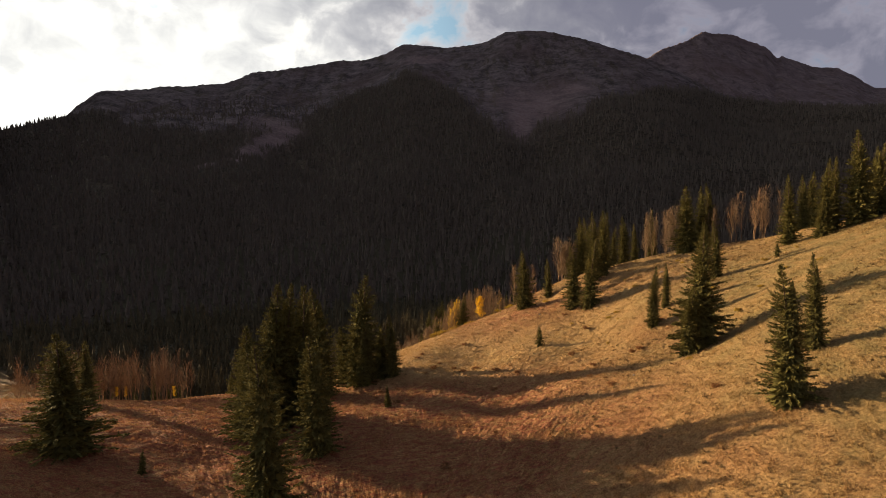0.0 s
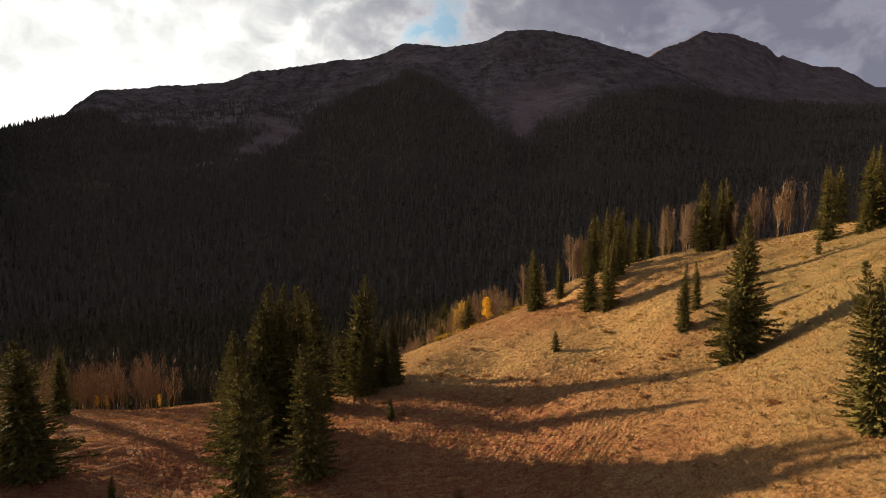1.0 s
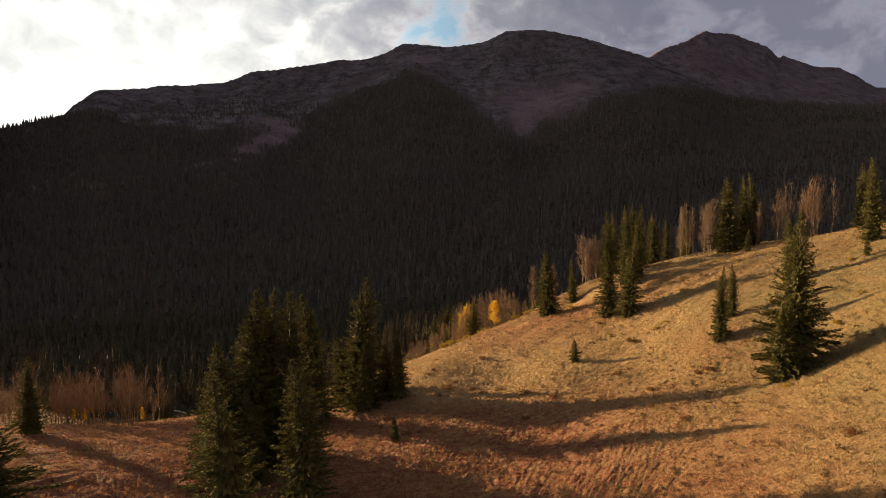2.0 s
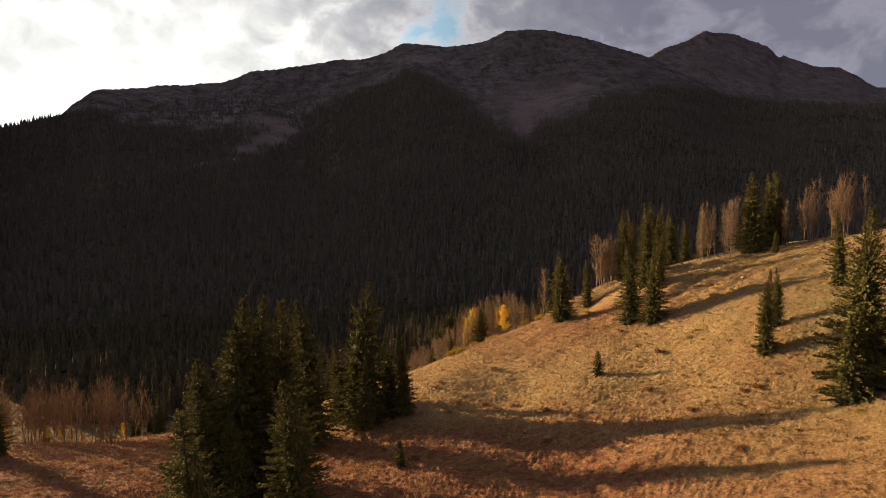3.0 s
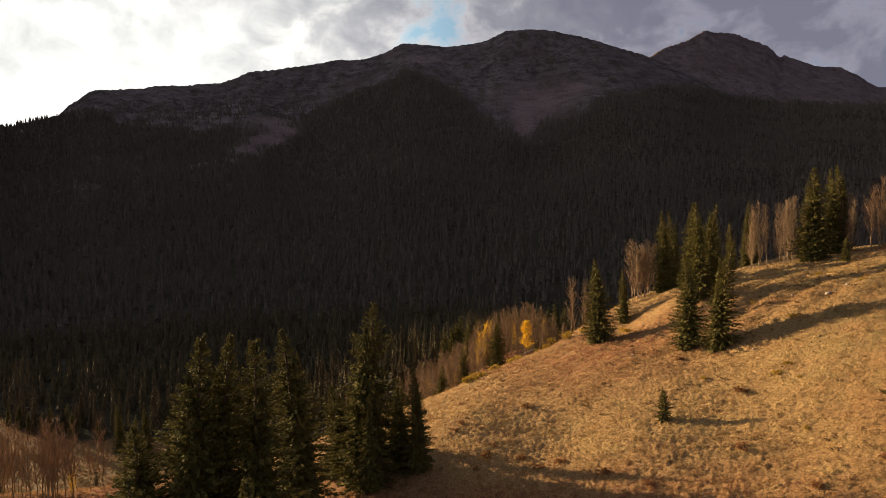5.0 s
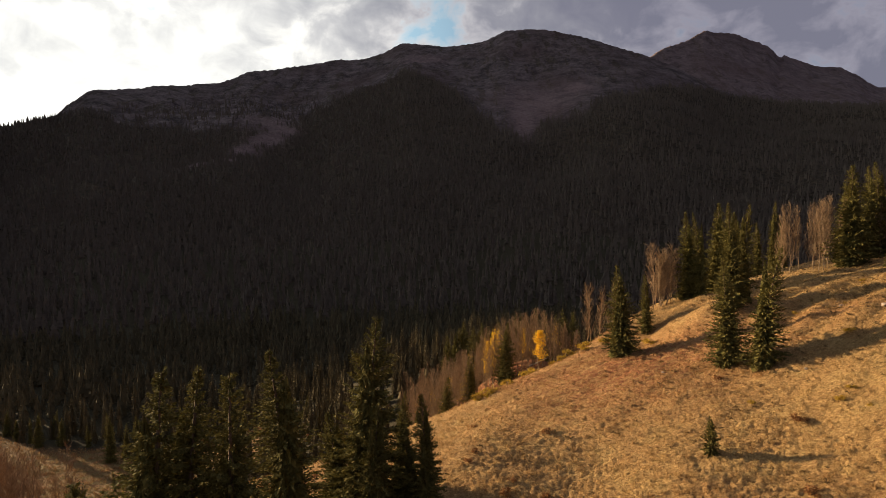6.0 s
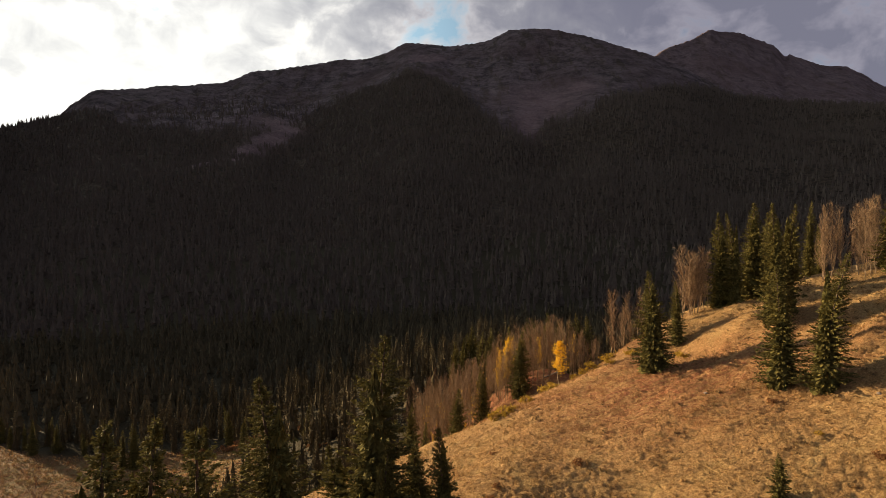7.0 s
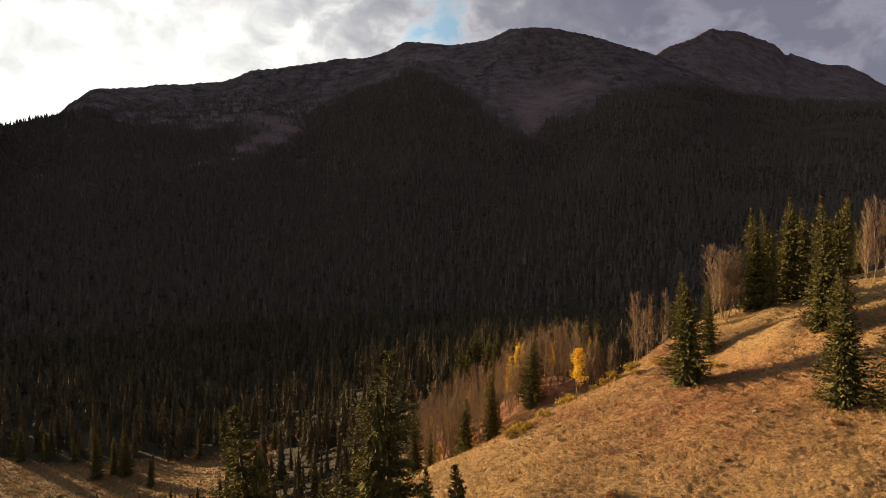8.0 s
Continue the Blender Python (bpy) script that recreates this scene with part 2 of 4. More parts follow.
def make_mountain():
    m, t, out = material("mountain_rock")
    p = place_of(t)
    wide, mid, fine = noise_at(t, p, 0.004, 5), noise_at(t, p, 0.022, 8, 0.72), noise_at(t, p, 0.11, 5, 0.75)
    beds = node(t, "ShaderNodeTexNoise", {"Vector": node(t, "ShaderNodeMapping", {"Vector": p, "Scale": (0.6, 0.6, 1.5)}).outputs[0],
                                          "Scale": 0.045, "Detail": 6.0, "Roughness": 0.7}).outputs[0]
    gully = node(t, "ShaderNodeTexNoise", {"Vector": node(t, "ShaderNodeMapping", {"Vector": p, "Scale": (1.0, 0.22, 0.22)}).outputs[0],
                                           "Scale": 0.03, "Detail": 6.0, "Roughness": 0.68}).outputs[0]
    stone = blend(t, span(t, mid, 0.40, 0.62), (0.046, 0.036, 0.036), (0.172, 0.133, 0.131))
    stone = blend(t, span(t, fine, 0.52, 0.66, 0.0, 0.6), stone, (0.215, 0.172, 0.168))
    stone = blend(t, span(t, beds, 0.56, 0.62, 0.0, 0.5), stone, (0.028, 0.022, 0.023))
    stone = blend(t, span(t, wide, 0.45, 0.65, 0.0, 0.6), stone, (0.092, 0.060, 0.056))
    gravel = blend(t, span(t, fine, 0.3, 0.7), (0.165, 0.108, 0.108), (0.275, 0.192, 0.190))
    scree = node(t, "ShaderNodeAttribute", attribute_name="scree").outputs["Fac"]
    heath = blend(t, span(t, fine, 0.4, 0.6), (0.032, 0.026, 0.017), (0.090, 0.066, 0.044))
    turf = node(t, "ShaderNodeAttribute", attribute_name="wooded").outputs["Fac"]
    c = blend(t, turf, stone, heath)
    c = blend(t, span(t, gully, 0.53, 0.62, 0.0, 0.75), c, heath)
    c = blend(t, calc(t, "MULTIPLY", scree, span(t, mid, 0.28, 0.50, 0.35, 1.0), clamp=True), c, gravel)
    relief = calc(t, "ADD", calc(t, "MULTIPLY", mid, 16.0), calc(t, "ADD", calc(t, "MULTIPLY", fine, 7.0), calc(t, "MULTIPLY", gully, 16.0)))
    finish(t, out, c, 0.95, relief, 1.0, gloss=0.1)
    return m


def make_needles(name, dark, light, through_light=0.18, mottle=0.6):
    m, t, out = material(name)
    g = node(t, "ShaderNodeNewGeometry")
    shade = calc(t, "ADD", calc(t, "MULTIPLY", g.outputs["Random Per Island"], mottle), calc(t, "MULTIPLY", noise_at(t, g.outputs["Position"], 1.6, 3), 0.5))
    c = blend(t, shade, dark, light)
    finish(t, out, c, 0.85, None, 0, through_light, 0.04)
    return m


def make_bark(name, dark, light, scale=9.0):
    m, t, out = material(name)
    p = place_of(t)
    n = noise_at(t, node(t, "ShaderNodeMapping", {"Vector": p, "Scale": (1, 1, 0.35)}).outputs[0], scale, 5, 0.65)
    finish(t, out, blend(t, span(t, n, 0.35, 0.65), dark, light), 0.9, n, 0.03)
    return m


def make_blades(name):
    m, t, out = material(name)
    g = node(t, "ShaderNodeNewGeometry")
    tuft = noise_at(t, g.outputs["Position"], 4.0, 4, 0.7)
    own = calc(t, "ADD", calc(t, "MULTIPLY", g.outputs["Random Per Island"], 0.22), calc(t, "MULTIPLY", tuft, 1.1))
    c = meadow_colour(t, g.outputs["Position"], calc(t, "SUBTRACT", own, 0.16))[0]
    c = blend(t, 0.12, c, (0.45, 0.33, 0.15))
    finish(t, out, c, 0.8, None, 0, 0.3, 0.12)
    return m


GROUND = make_ground()
ROCK = make_mountain()
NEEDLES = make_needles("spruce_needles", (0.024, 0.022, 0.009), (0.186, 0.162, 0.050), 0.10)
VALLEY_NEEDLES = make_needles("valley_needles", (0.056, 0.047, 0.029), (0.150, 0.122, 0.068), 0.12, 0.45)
# Far spruces paler than near ones: haze over them is put into the colour.
FAR_HAZE_NEEDLES = make_needles("far_haze_needles", (0.084, 0.067, 0.053), (0.172, 0.139, 0.108), 0.15, 0.3)
BARK = make_bark("spruce_bark", (0.05, 0.035, 0.025), (0.14, 0.10, 0.075))
ASPEN_BARK = make_bark("aspen_bark", (0.145, 0.102, 0.062), (0.28, 0.205, 0.132), 4.0)
TWIGS = make_bark("bare_twigs", (0.135, 0.088, 0.052), (0.29, 0.200, 0.120), 5.0)
GROVE_BARK = make_bark("grove_bark", (0.15, 0.090, 0.050), (0.30, 0.195, 0.112), 4.0)
GOLD = make_needles("golden_leaves", (0.58, 0.33, 0.02), (0.85, 0.58, 0.05), 0.45)
WILLOW = make_needles("willow_leaves", (0.20, 0.13, 0.02), (0.42, 0.28, 0.05), 0.35)
REDBUSH = make_needles("russet_leaves", (0.12, 0.055, 0.025), (0.26, 0.13, 0.055), 0.3)
SCRUB = make_needles("sage_leaves", (0.095, 0.060, 0.031), (0.230, 0.160, 0.072), 0.15)
GRASS = make_blades("straw_blades")
STONE = make_bark("field_stone", (0.15, 0.12, 0.095), (0.30, 0.25, 0.205), 3.0)
DEADWOOD = make_bark("dead_wood", (0.20, 0.16, 0.12), (0.42, 0.36, 0.29), 6.0)

# ---------------------------------------------------------------- building blocks
def raw_mesh(name, verts, faces, mat, sides=3, flat=True):
    """A mesh from arrays: corners (n, 3) and faces (m, sides)."""
    verts, faces = np.asarray(verts, np.float32), np.asarray(faces, np.int32)
    me = bpy.data.meshes.new(name)
    me.vertices.add(len(verts))
    me.vertices.foreach_set("co", verts.ravel())
    me.loops.add(faces.size)
    me.loops.foreach_set("vertex_index", faces.ravel())
    me.polygons.add(len(faces))
    me.polygons.foreach_set("loop_start", np.arange(0, faces.size, sides, dtype=np.int32))
    me.polygons.foreach_set("use_smooth", np.full(len(faces), not flat))
    me.materials.append(mat)
    me.update(calc_edges=True)
    return me


def part(name, data, parent, label=""):
    ob = new(name, data)
    ob.parent = parent
    return tagged(ob, label)


def thing(name, pieces, m, label, category, group=""):
    """An Empty at the base with its part meshes under it."""
    base = new(name)
    base.matrix_basis = m
    for piece, data in pieces:
        ob = part(piece, data, base)
        if piece in ("branch_work", "leaves"):
            tagged(ob, kind="stuff")
    return tagged(base, label, category, group)


def level(x, y):
    return float(ground_height(np.array([float(x)]), np.array([float(y)]))[0] + bumps(np.array([float(x)]), np.array([float(y)]))[0])


def bumps(x, y):
    """Tussocks and small terraces of the meadow; none in the far valley."""
    near = 1 - smooth(np.hypot(x, y - 40), 150, 260)
    rough = 0.6 + 0.4 * smooth(fbm(x / 2.4, y / 1.5, 3, 9.0), -0.5, 0.6)
    lumps = rough * (0.13 * fbm(x / 0.17, y / 0.10, 4, 1.6) + 0.09 * fbm(x / 0.5, y / 0.28, 3, 2.2)) + 0.20 * fbm(x / 3.2, y / 2.4, 3, 1.2)
    steps = 0.06 * np.sin((y + 0.45 * x) * 2.1 + 2.5 * fbm(x / 6, y / 6, 2, 4.0)) * smooth(fbm(x / 4, y / 4, 2, 7.0), -0.5, 0.5)
    banks = np.exp(-((x - 34) / 14) ** 2 - ((y - 98) / 16) ** 2) * 0.3 * np.sin((y - 0.5 * x) * 1.3 + 3.0 * fbm(x / 9, y / 9, 2, 1.0))
    return near * (lumps + steps + banks)


def clearing(x, y):
    """1 on the grassy clearing in the valley and on the unseen arm added to let evening sun in."""
    wave = fbm(x / 20, y / 20, 2, 1.0)
    main = np.exp(-(((x + 145 + 6 * wave) / 87) ** 4 + ((y - 184) / (32 + 3 * fbm(x / 11, y / 11, 2, 2.0))) ** 4))
    east = np.exp(-(((x + 84) / 29) ** 4 + ((y - 190 - 4 * wave) / 19) ** 4))
    u, v = (x + 222) * 0.84 - (y - 247) * 0.54, (x + 222) * 0.54 + (y - 247) * 0.84
    return np.clip(main + east + np.exp(-((u / 78) ** 4 + (v / 27) ** 4)), 0, 1)


def bare(x, y):
    """1 where the slopes carry no woods: the meadow, the clearing in the valley, above the tree line."""
    edge = np.interp(x, EDGE_X, EDGE_Y)
    hill = 1 - smooth(y, edge + 4, edge + 14)
    belt = np.exp(-((x - 4) / 22) ** 4 - ((y - 146) / 33) ** 4)
    return np.clip(hill + 0.97 * clearing(x, y) + 0.9 * belt, 0, 1)


TREE_B = (-60, -37, -34, -31.5, -28, -24.5, -23, -20, -17, -14.2, -12.5, -9, -5.3, -3.7, -1.5, -0.2, 3.7, 7.6, 9.8, 14.1, 15.2, 18.8, 24.6, 27.5, 31, 38, 60)
TREE_S = (1.1, 1.1, 1.0, 0.84, 0.73, 0.68, 0.63, 0.60, 0.58, 0.66, 0.72, 0.73, 0.76, 0.79, 0.74, 0.69, 0.53, 0.46, 0.54, 0.56, 0.62, 0.73, 0.97, 1.0, 1.02, 1.05, 1.1)


def scree(x, y):
    b, r = bearing(x, y)
    s = (r - 330.0) / (np.interp(b, RIDGE_B, RIDGE_R) - 330.0)
    spots = ((-17.0, 0.66, 2.2, 0.032), (-15.3, 0.61, 1.5, 0.024), (-16.4, 0.57, 1.5, 0.022), (-17.4, 0.535, 1.6, 0.022), (-18.9, 0.495, 1.7, 0.019), (-20.7, 0.455, 1.8, 0.016), (-22.8, 0.415, 1.7, 0.012),
             (9.0, 0.62, 4.0, 0.09), (7.8, 0.51, 1.2, 0.06), (-2.0, 0.87, 2.0, 0.03), (13.0, 0.70, 1.6, 0.03))
    return 0.72 * sum(np.exp(-((b - p) / w) ** 2 - ((s - q) / h) ** 2) for p, q, w, h in spots)


def woods(x, y):
    """How far below the tree line a place of the mountain lies, from 0 to 1."""
    b, r = bearing(x, y)
    s = (r - 330.0) / (np.interp(b, RIDGE_B, RIDGE_R) - 330.0)
    line = np.interp(b, TREE_B, TREE_S) + 0.03 * fbm(b * 1.7, s * 9, 3, 0.0)
    return (1 - smooth(s, line - 0.035, line + 0.02)) * (1 - smooth(scree(x, y), 0.25, 0.6))


# ---------------------------------------------------------------- ground and mountains
def sheet(name, bearings, radii, height, mat, fields):
    b, r = np.meshgrid(np.radians(bearings), radii)
    x, y = -4 + r * np.sin(b), 30 + r * np.cos(b)
    z = height(x, y)
    n, k = b.shape
    i = np.arange((n - 1) * (k - 1))
    a = (i // (k - 1)) * k + i % (k - 1)
    faces = np.stack([a, a + k, a + k + 1, a + 1], 1)
    me = raw_mesh(name, np.stack([x, y, z], -1).reshape(-1, 3), faces, mat, 4, flat=False)
    for key, field in fields.items():
        at = me.attributes.new(key, "FLOAT", "POINT")
        at.data.foreach_set("value", np.clip(field(x, y), 0, 1).astype(np.float32).ravel())
    return new(name, me)


def full_circle(step, wide=44.0):
    return np.concatenate([np.linspace(-180, -wide, 46)[:-1], np.arange(-wide, wide, step), np.linspace(wide, 180, 46)])


def russet(x, y):
    # Red growth, strengthened in the hollow and at left to paint reddish shade.
    low = 1.7 * np.exp(-((x + 7) / 20) ** 2 - ((y - 53) / 18) ** 4) + 2.0 * np.exp(-((x + 38) / 24) ** 2 - ((y - 62) / 26) ** 2)
    # The valley part also darkens ground that trees keep in shade.
    return low + 0.75 * np.exp(-((x - 14) / 14) ** 2 - ((y - 97) / 12) ** 2) + 1.5 * smooth(y, 118, 140) * (1 - 0.4 * clearing(x, y)) + 0.06


def sage(x, y):
    # Sage on the right slope; over the clearing it stands for shade between tufts.
    return 0.9 * smooth(x - 0.1 * (y - 50) + 3 * fbm(x / 5, y / 5, 2, 3.0), 15, 32) * (1 - smooth(y, 72, 96)) + clearing(x, y) * smooth(y, 120, 140)


near_r = np.concatenate([np.geomspace(0.5, 14, 14), np.arange(14.6, 30, 0.42), np.arange(30, 90, 0.24), np.arange(90, 112, 0.5), np.geomspace(112, 620, 105)])
# Dark woodland floor, spread further past y 152 as painted shade between the trees.
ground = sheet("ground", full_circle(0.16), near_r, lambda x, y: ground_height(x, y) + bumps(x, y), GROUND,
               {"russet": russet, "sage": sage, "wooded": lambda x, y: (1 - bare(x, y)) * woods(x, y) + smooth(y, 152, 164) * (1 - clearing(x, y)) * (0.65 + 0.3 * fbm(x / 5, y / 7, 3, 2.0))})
tagged(ground, "dry golden and russet mountain meadow with tussocks, falling into a wooded valley", "ground", kind="structure")


far_r = np.concatenate([np.geomspace(600, 1700, 90), np.arange(1710, 2420, 8.0), np.geomspace(2430, 4400, 26)])
ridge = sheet("mountain_ridge", full_circle(0.19, 42.0), far_r, lambda x, y: mountain(x, y) - 0.6 * (np.hypot(x + 4, y - 30) < 615), ROCK, {"wooded": woods, "scree": scree})
tagged(ridge, "dark mountain ridge with bare rock above spruce woods, in evening shade", "mountain", kind="structure")
# Unseen range added out of view so its shadow keeps the crest dark.
west_b = np.arange(-50, -39.4, 0.5)
west = sheet("added_shade_range", west_b, np.arange(7400, 9300, 150.0), lambda x, y: 2300 - 2.2 * np.abs(np.hypot(x, y) - 8350) - 26 * np.maximum(0, np.abs(bearing(x, y)[0] + 44) - 3) ** 2 + 60 * fbm(x / 300, y / 300, 3, 0.5), ROCK, {"scree": lambda x, y: 0.2 + 0 * x})
tagged(west, "unseen mountain range added out of view to keep evening sun off the ridge", "mountain", kind="structure")
peak_r = np.concatenate([np.arange(2180, 3620, 12.0), np.geomspace(3640, 4400, 10)])
summit = sheet("mountain_peak", np.arange(8, 62, 0.17), peak_r, peak, ROCK, {"scree": lambda x, y: 0.3 + 0 * x})
tagged(summit, "bare rocky summit with stepped cliffs behind the ridge", "mountain", kind="structure")


# ---------------------------------------------------------------- trees
def join(chunks):
    """One pair of arrays from many (corners, triangles)."""
    verts, faces, base = [], [], 0
    for v, f in chunks:
        verts.append(v)
        faces.append(np.asarray(f) + base)
        base += len(v)
    return np.concatenate(verts), np.concatenate(faces)


def tube(points, radii, sides=5):
    """A tapered limb along a line of points, as triangles."""
    points, k = np.asarray(points, float), sides
    rings = []
    for i, p in enumerate(points):
        d = points[min(i + 1, len(points) - 1)] - points[max(i - 1, 0)]
        d = d / (np.linalg.norm(d) + 1e-9)
        a = np.cross(d, (0.31, 0.95, 0.1) if abs(d[2]) > 0.5 else (0, 0, 1.0))
        a /= np.linalg.norm(a) + 1e-9
        b = np.cross(d, a)
        w = np.arange(k) * 2 * math.pi / k
        rings.append(p + radii[i] * (np.cos(w)[:, None] * a + np.sin(w)[:, None] * b))
    v = np.concatenate(rings)
    f = []
    for i in range(len(points) - 1):
        for j in range(k):
            q, n = i * k + j, i * k + (j + 1) % k
            f += [(q, n, n + k), (q, n + k, q + k)]
    return v, np.array(f)


def spire(tiers, points, seed, ragged, girth=0.175, notch=0.52):
    """A simple far spruce one metre high: stacked jagged skirts of boughs."""
    r = np.random.default_rng(seed)
    chunks = []
    for i in range(tiers):
        low, high = -0.01 + 0.95 * i / tiers, min(1.0, -0.01 + 0.95 * (i + 1.9) / tiers)
        reach = girth * (1 - low) ** 0.85
        w = np.arange(points * 2) * math.pi / points + r.uniform(0, 3)
        out = reach * np.where(np.arange(points * 2) % 2, notch, 1.0) * (1 + ragged * r.normal(0, 1, points * 2))
        rim = np.column_stack([out * np.cos(w), out * np.sin(w), low - 0.03 * (out / reach) + r.normal(0, 0.012, points * 2)])
        v = np.vstack([rim, (0, 0, high)])
        n = points * 2
        chunks.append((v, [(j, (j + 1) % n, n) for j in range(n)]))
    return join(chunks)


def spruce_shape(seed, levels, girth, sprays, gap=0.0, ragged=0.13, fine=0.17, plump=(0.28, 0.48), least=0.010, heart=0.66):
    """Trunk and crown of a spruce one metre high: whorls of drooping boughs, each with many small needle sprays."""
    r = np.random.default_rng(seed)
    bend = r.normal(0, 0.006, 2)
    trunk = tube([(bend[0] * h * 6 * h, bend[1] * h * 6 * h, h) for h in np.linspace(-0.03, 0.985, 7)], np.linspace(0.016, 0.0015, 7), 6)
    starts, tips, wides, ups = [], [], [], []
    for i in range(levels):
        h = 0.035 + gap + (0.955 - gap) * (i / levels) ** 0.93
        reach = girth * min((1 - h) * 1.32, (1 - h) ** 0.75) * (0.72 + 0.28 * min(1.0, (h - gap) * 9)) * r.uniform(0.80, 1.14) + 0.006
        count = int(r.integers(8, 12)) if h < 0.8 else 6
        turn = r.uniform(0, 6.28)
        for j in range(count):
            a = turn + j * 2 * math.pi / count + r.normal(0, 0.22)
            long = reach * (1 + ragged * r.normal() + 0.13 * math.sin(2 * a + 9 * h + seed)) if r.random() > 0.08 else reach * 0.4
            long = max(0.008, min(long, reach * 1.45))
            h_j = h + r.normal(0, 0.006)
            lift = (-0.50 + 1.0 * h) + r.normal(0, 0.12)
            out = np.array([math.cos(a), math.sin(a), 0.0])
            side = np.array([-out[1], out[0], 0.0])
            root = np.array([bend[0] * h * h * 6, bend[1] * h * h * 6, h_j])
            n = max(3, int(sprays * (0.48 + 0.52 * long / girth)))
            for k in range(n):
                u = 0.16 + 0.84 * (k + r.random()) / n
                p = root + out * long * u + np.array([0, 0, long * (lift * u + 0.22 * u * u) + r.normal(0, 0.0045)])
                sgn = -1 if k % 2 else 1
                spread = r.uniform(0.25, 1.15) * (1 - 0.55 * u)
                d = out * math.cos(spread) + sgn * side * math.sin(spread) + np.array([0, 0, r.normal(-0.08, 0.34)])
                d /= np.linalg.norm(d)
                size = (fine * long * (1.15 - 0.5 * u) + least) * r.uniform(0.7, 1.35)
                starts.append(p - d * size * 0.2)
                tips.append(p + d * size)
                up = np.cross(d, r.normal(0, 1, 3) + np.array([0, 0, 0.25]))
                ups.append(up / (np.linalg.norm(up) + 1e-9))
                wides.append(size * r.uniform(*plump))
    for k in range(5):
        a = k * 1.3
        starts.append(np.array([bend[0] * 6, bend[1] * 6, 0.955])), tips.append(np.array([bend[0] * 6 + 0.006 * math.cos(a), bend[1] * 6 + 0.006 * math.sin(a), 1.0 - 0.004 * k]))
        ups.append(np.array([math.sin(a), -math.cos(a), 0.0])), wides.append(0.004)
    s, t, u, w = np.array(starts), np.array(tips), np.array(ups), np.array(wides)[:, None]
    v = np.stack([s + u * w, t, s - u * w], 1).reshape(-1, 3)
    f = np.arange(len(v)).reshape(-1, 3)
    core = spire(int(levels * 1.5), 14, seed, 0.12, girth * heart, 0.8) if levels > 40 else spire(max(6, levels // 3), 6, seed, 0.24, girth * heart)
    core[0][:, 2] *= 0.92
    return trunk, join([(v, f), core])


def spruce_meshes(*args, **more):
    trunk, crown = spruce_shape(*args, **more)
    return raw_mesh("spruce_trunk", *trunk, BARK, flat=False), raw_mesh("spruce_crown", *crown, NEEDLES)


MID = dict(fine=0.072, plump=(0.36, 0.62), least=0.0055, heart=0.62)
NEAR = dict(fine=0.048, plump=(0.34, 0.60), least=0.0042, heart=0.62)
SPRUCES = [spruce_meshes(11, 50, 0.155, 26, **MID), spruce_meshes(12, 50, 0.185, 28, **MID), spruce_meshes(13, 50, 0.13, 24, **MID),
           spruce_meshes(14, 48, 0.215, 30, ragged=0.18, **MID), spruce_meshes(15, 44, 0.15, 24, 0.02, 0.24, **MID)]
NEAR_SPRUCES = [spruce_meshes(81, 46, 0.155, 72, **NEAR), spruce_meshes(82, 46, 0.185, 78, **NEAR), spruce_meshes(83, 46, 0.13, 64, **NEAR),
                spruce_meshes(84, 44, 0.22, 88, **NEAR), spruce_meshes(85, 42, 0.17, 70, 0.02, 0.24, **NEAR)]
SMALL_SPRUCES = [spruce_meshes(21, 26, 0.24, 14, fine=0.20), spruce_meshes(22, 28, 0.19, 14, fine=0.20), spruce_meshes(23, 30, 0.16, 13, fine=0.20)]


def stand(x, y, high, wide=1.0, turn=0.0, lean=0.0, sink=0.05):
    z = level(x, y) - sink
    return Matrix.Translation((x, y, z)) @ Euler((radians(lean), radians(lean * 0.6), turn)).to_matrix().to_4x4() @ Matrix.Diagonal((high * wide, high * wide, high, 1))


def spruce(x, y, top, wide=1.0, sort=0, label="tall dark green spruce standing in the dry meadow", group="spruces on the meadow", small=False):
    """A spruce whose tip is at the height top."""
    near = math.hypot(x + 5, y - 40) < 44 or math.hypot(x, y) < 62
    pair = (SMALL_SPRUCES if small else NEAR_SPRUCES if near else SPRUCES)[sort]
    high = top - level(x, y)
    return thing("spruce_tree", (("trunk", pair[0]), ("crown", pair[1])), stand(x, y, high, wide, (x * 7.3 + y * 3.1) % 6.28, 0.8 * math.sin(x * 5 + y)), label, "tree", group)


LONE = "sunlit green spruce standing alone on the grassy slope"
spruce(26.2, 58.2, 29.7, 0.95, 3, "tall full green spruce casting a long shadow on the slope")
spruce(24.6, 57.2, 23.2, 1.1, 1, "lower full green spruce growing against a taller one")
spruce(34.9, 73.4, 29.7, 1.05, 4, "open-branched spruce on the upper slope")
spruce(25.0, 68.0, 24.5, 0.95, 0, LONE)
spruce(27.6, 70.9, 24.5, 0.9, 0, LONE)
spruce(13.05, 77.1, 15.6, 1.0, 0, "small young spruce alone in the grass", small=True)
spruce(20.5, 90.0, 25.7, 1.25, 0, "dark spruce of a close pair on the slope")
spruce(22.3, 87.2, 27.1, 1.25, 2, "dark spruce of a close pair on the slope")
spruce(14.4, 102.1, 24.4, 1.2, 1, "dense spruce at the edge of the slope")
spruce(20.2, 110.5, 22.5, 1.05, 4, "narrow spruce beside a denser one at the edge of the slope")
spruce(23.0, 37.6, 27.0, 1.1, 1, "broad green spruce with a shadow behind it")
spruce(28.8, 44.1, 27.3, 1.0, 0, LONE)
spruce(46.5, 77.5, 35.9, 1.0, 0, "slim spruce on the crest of the hill")
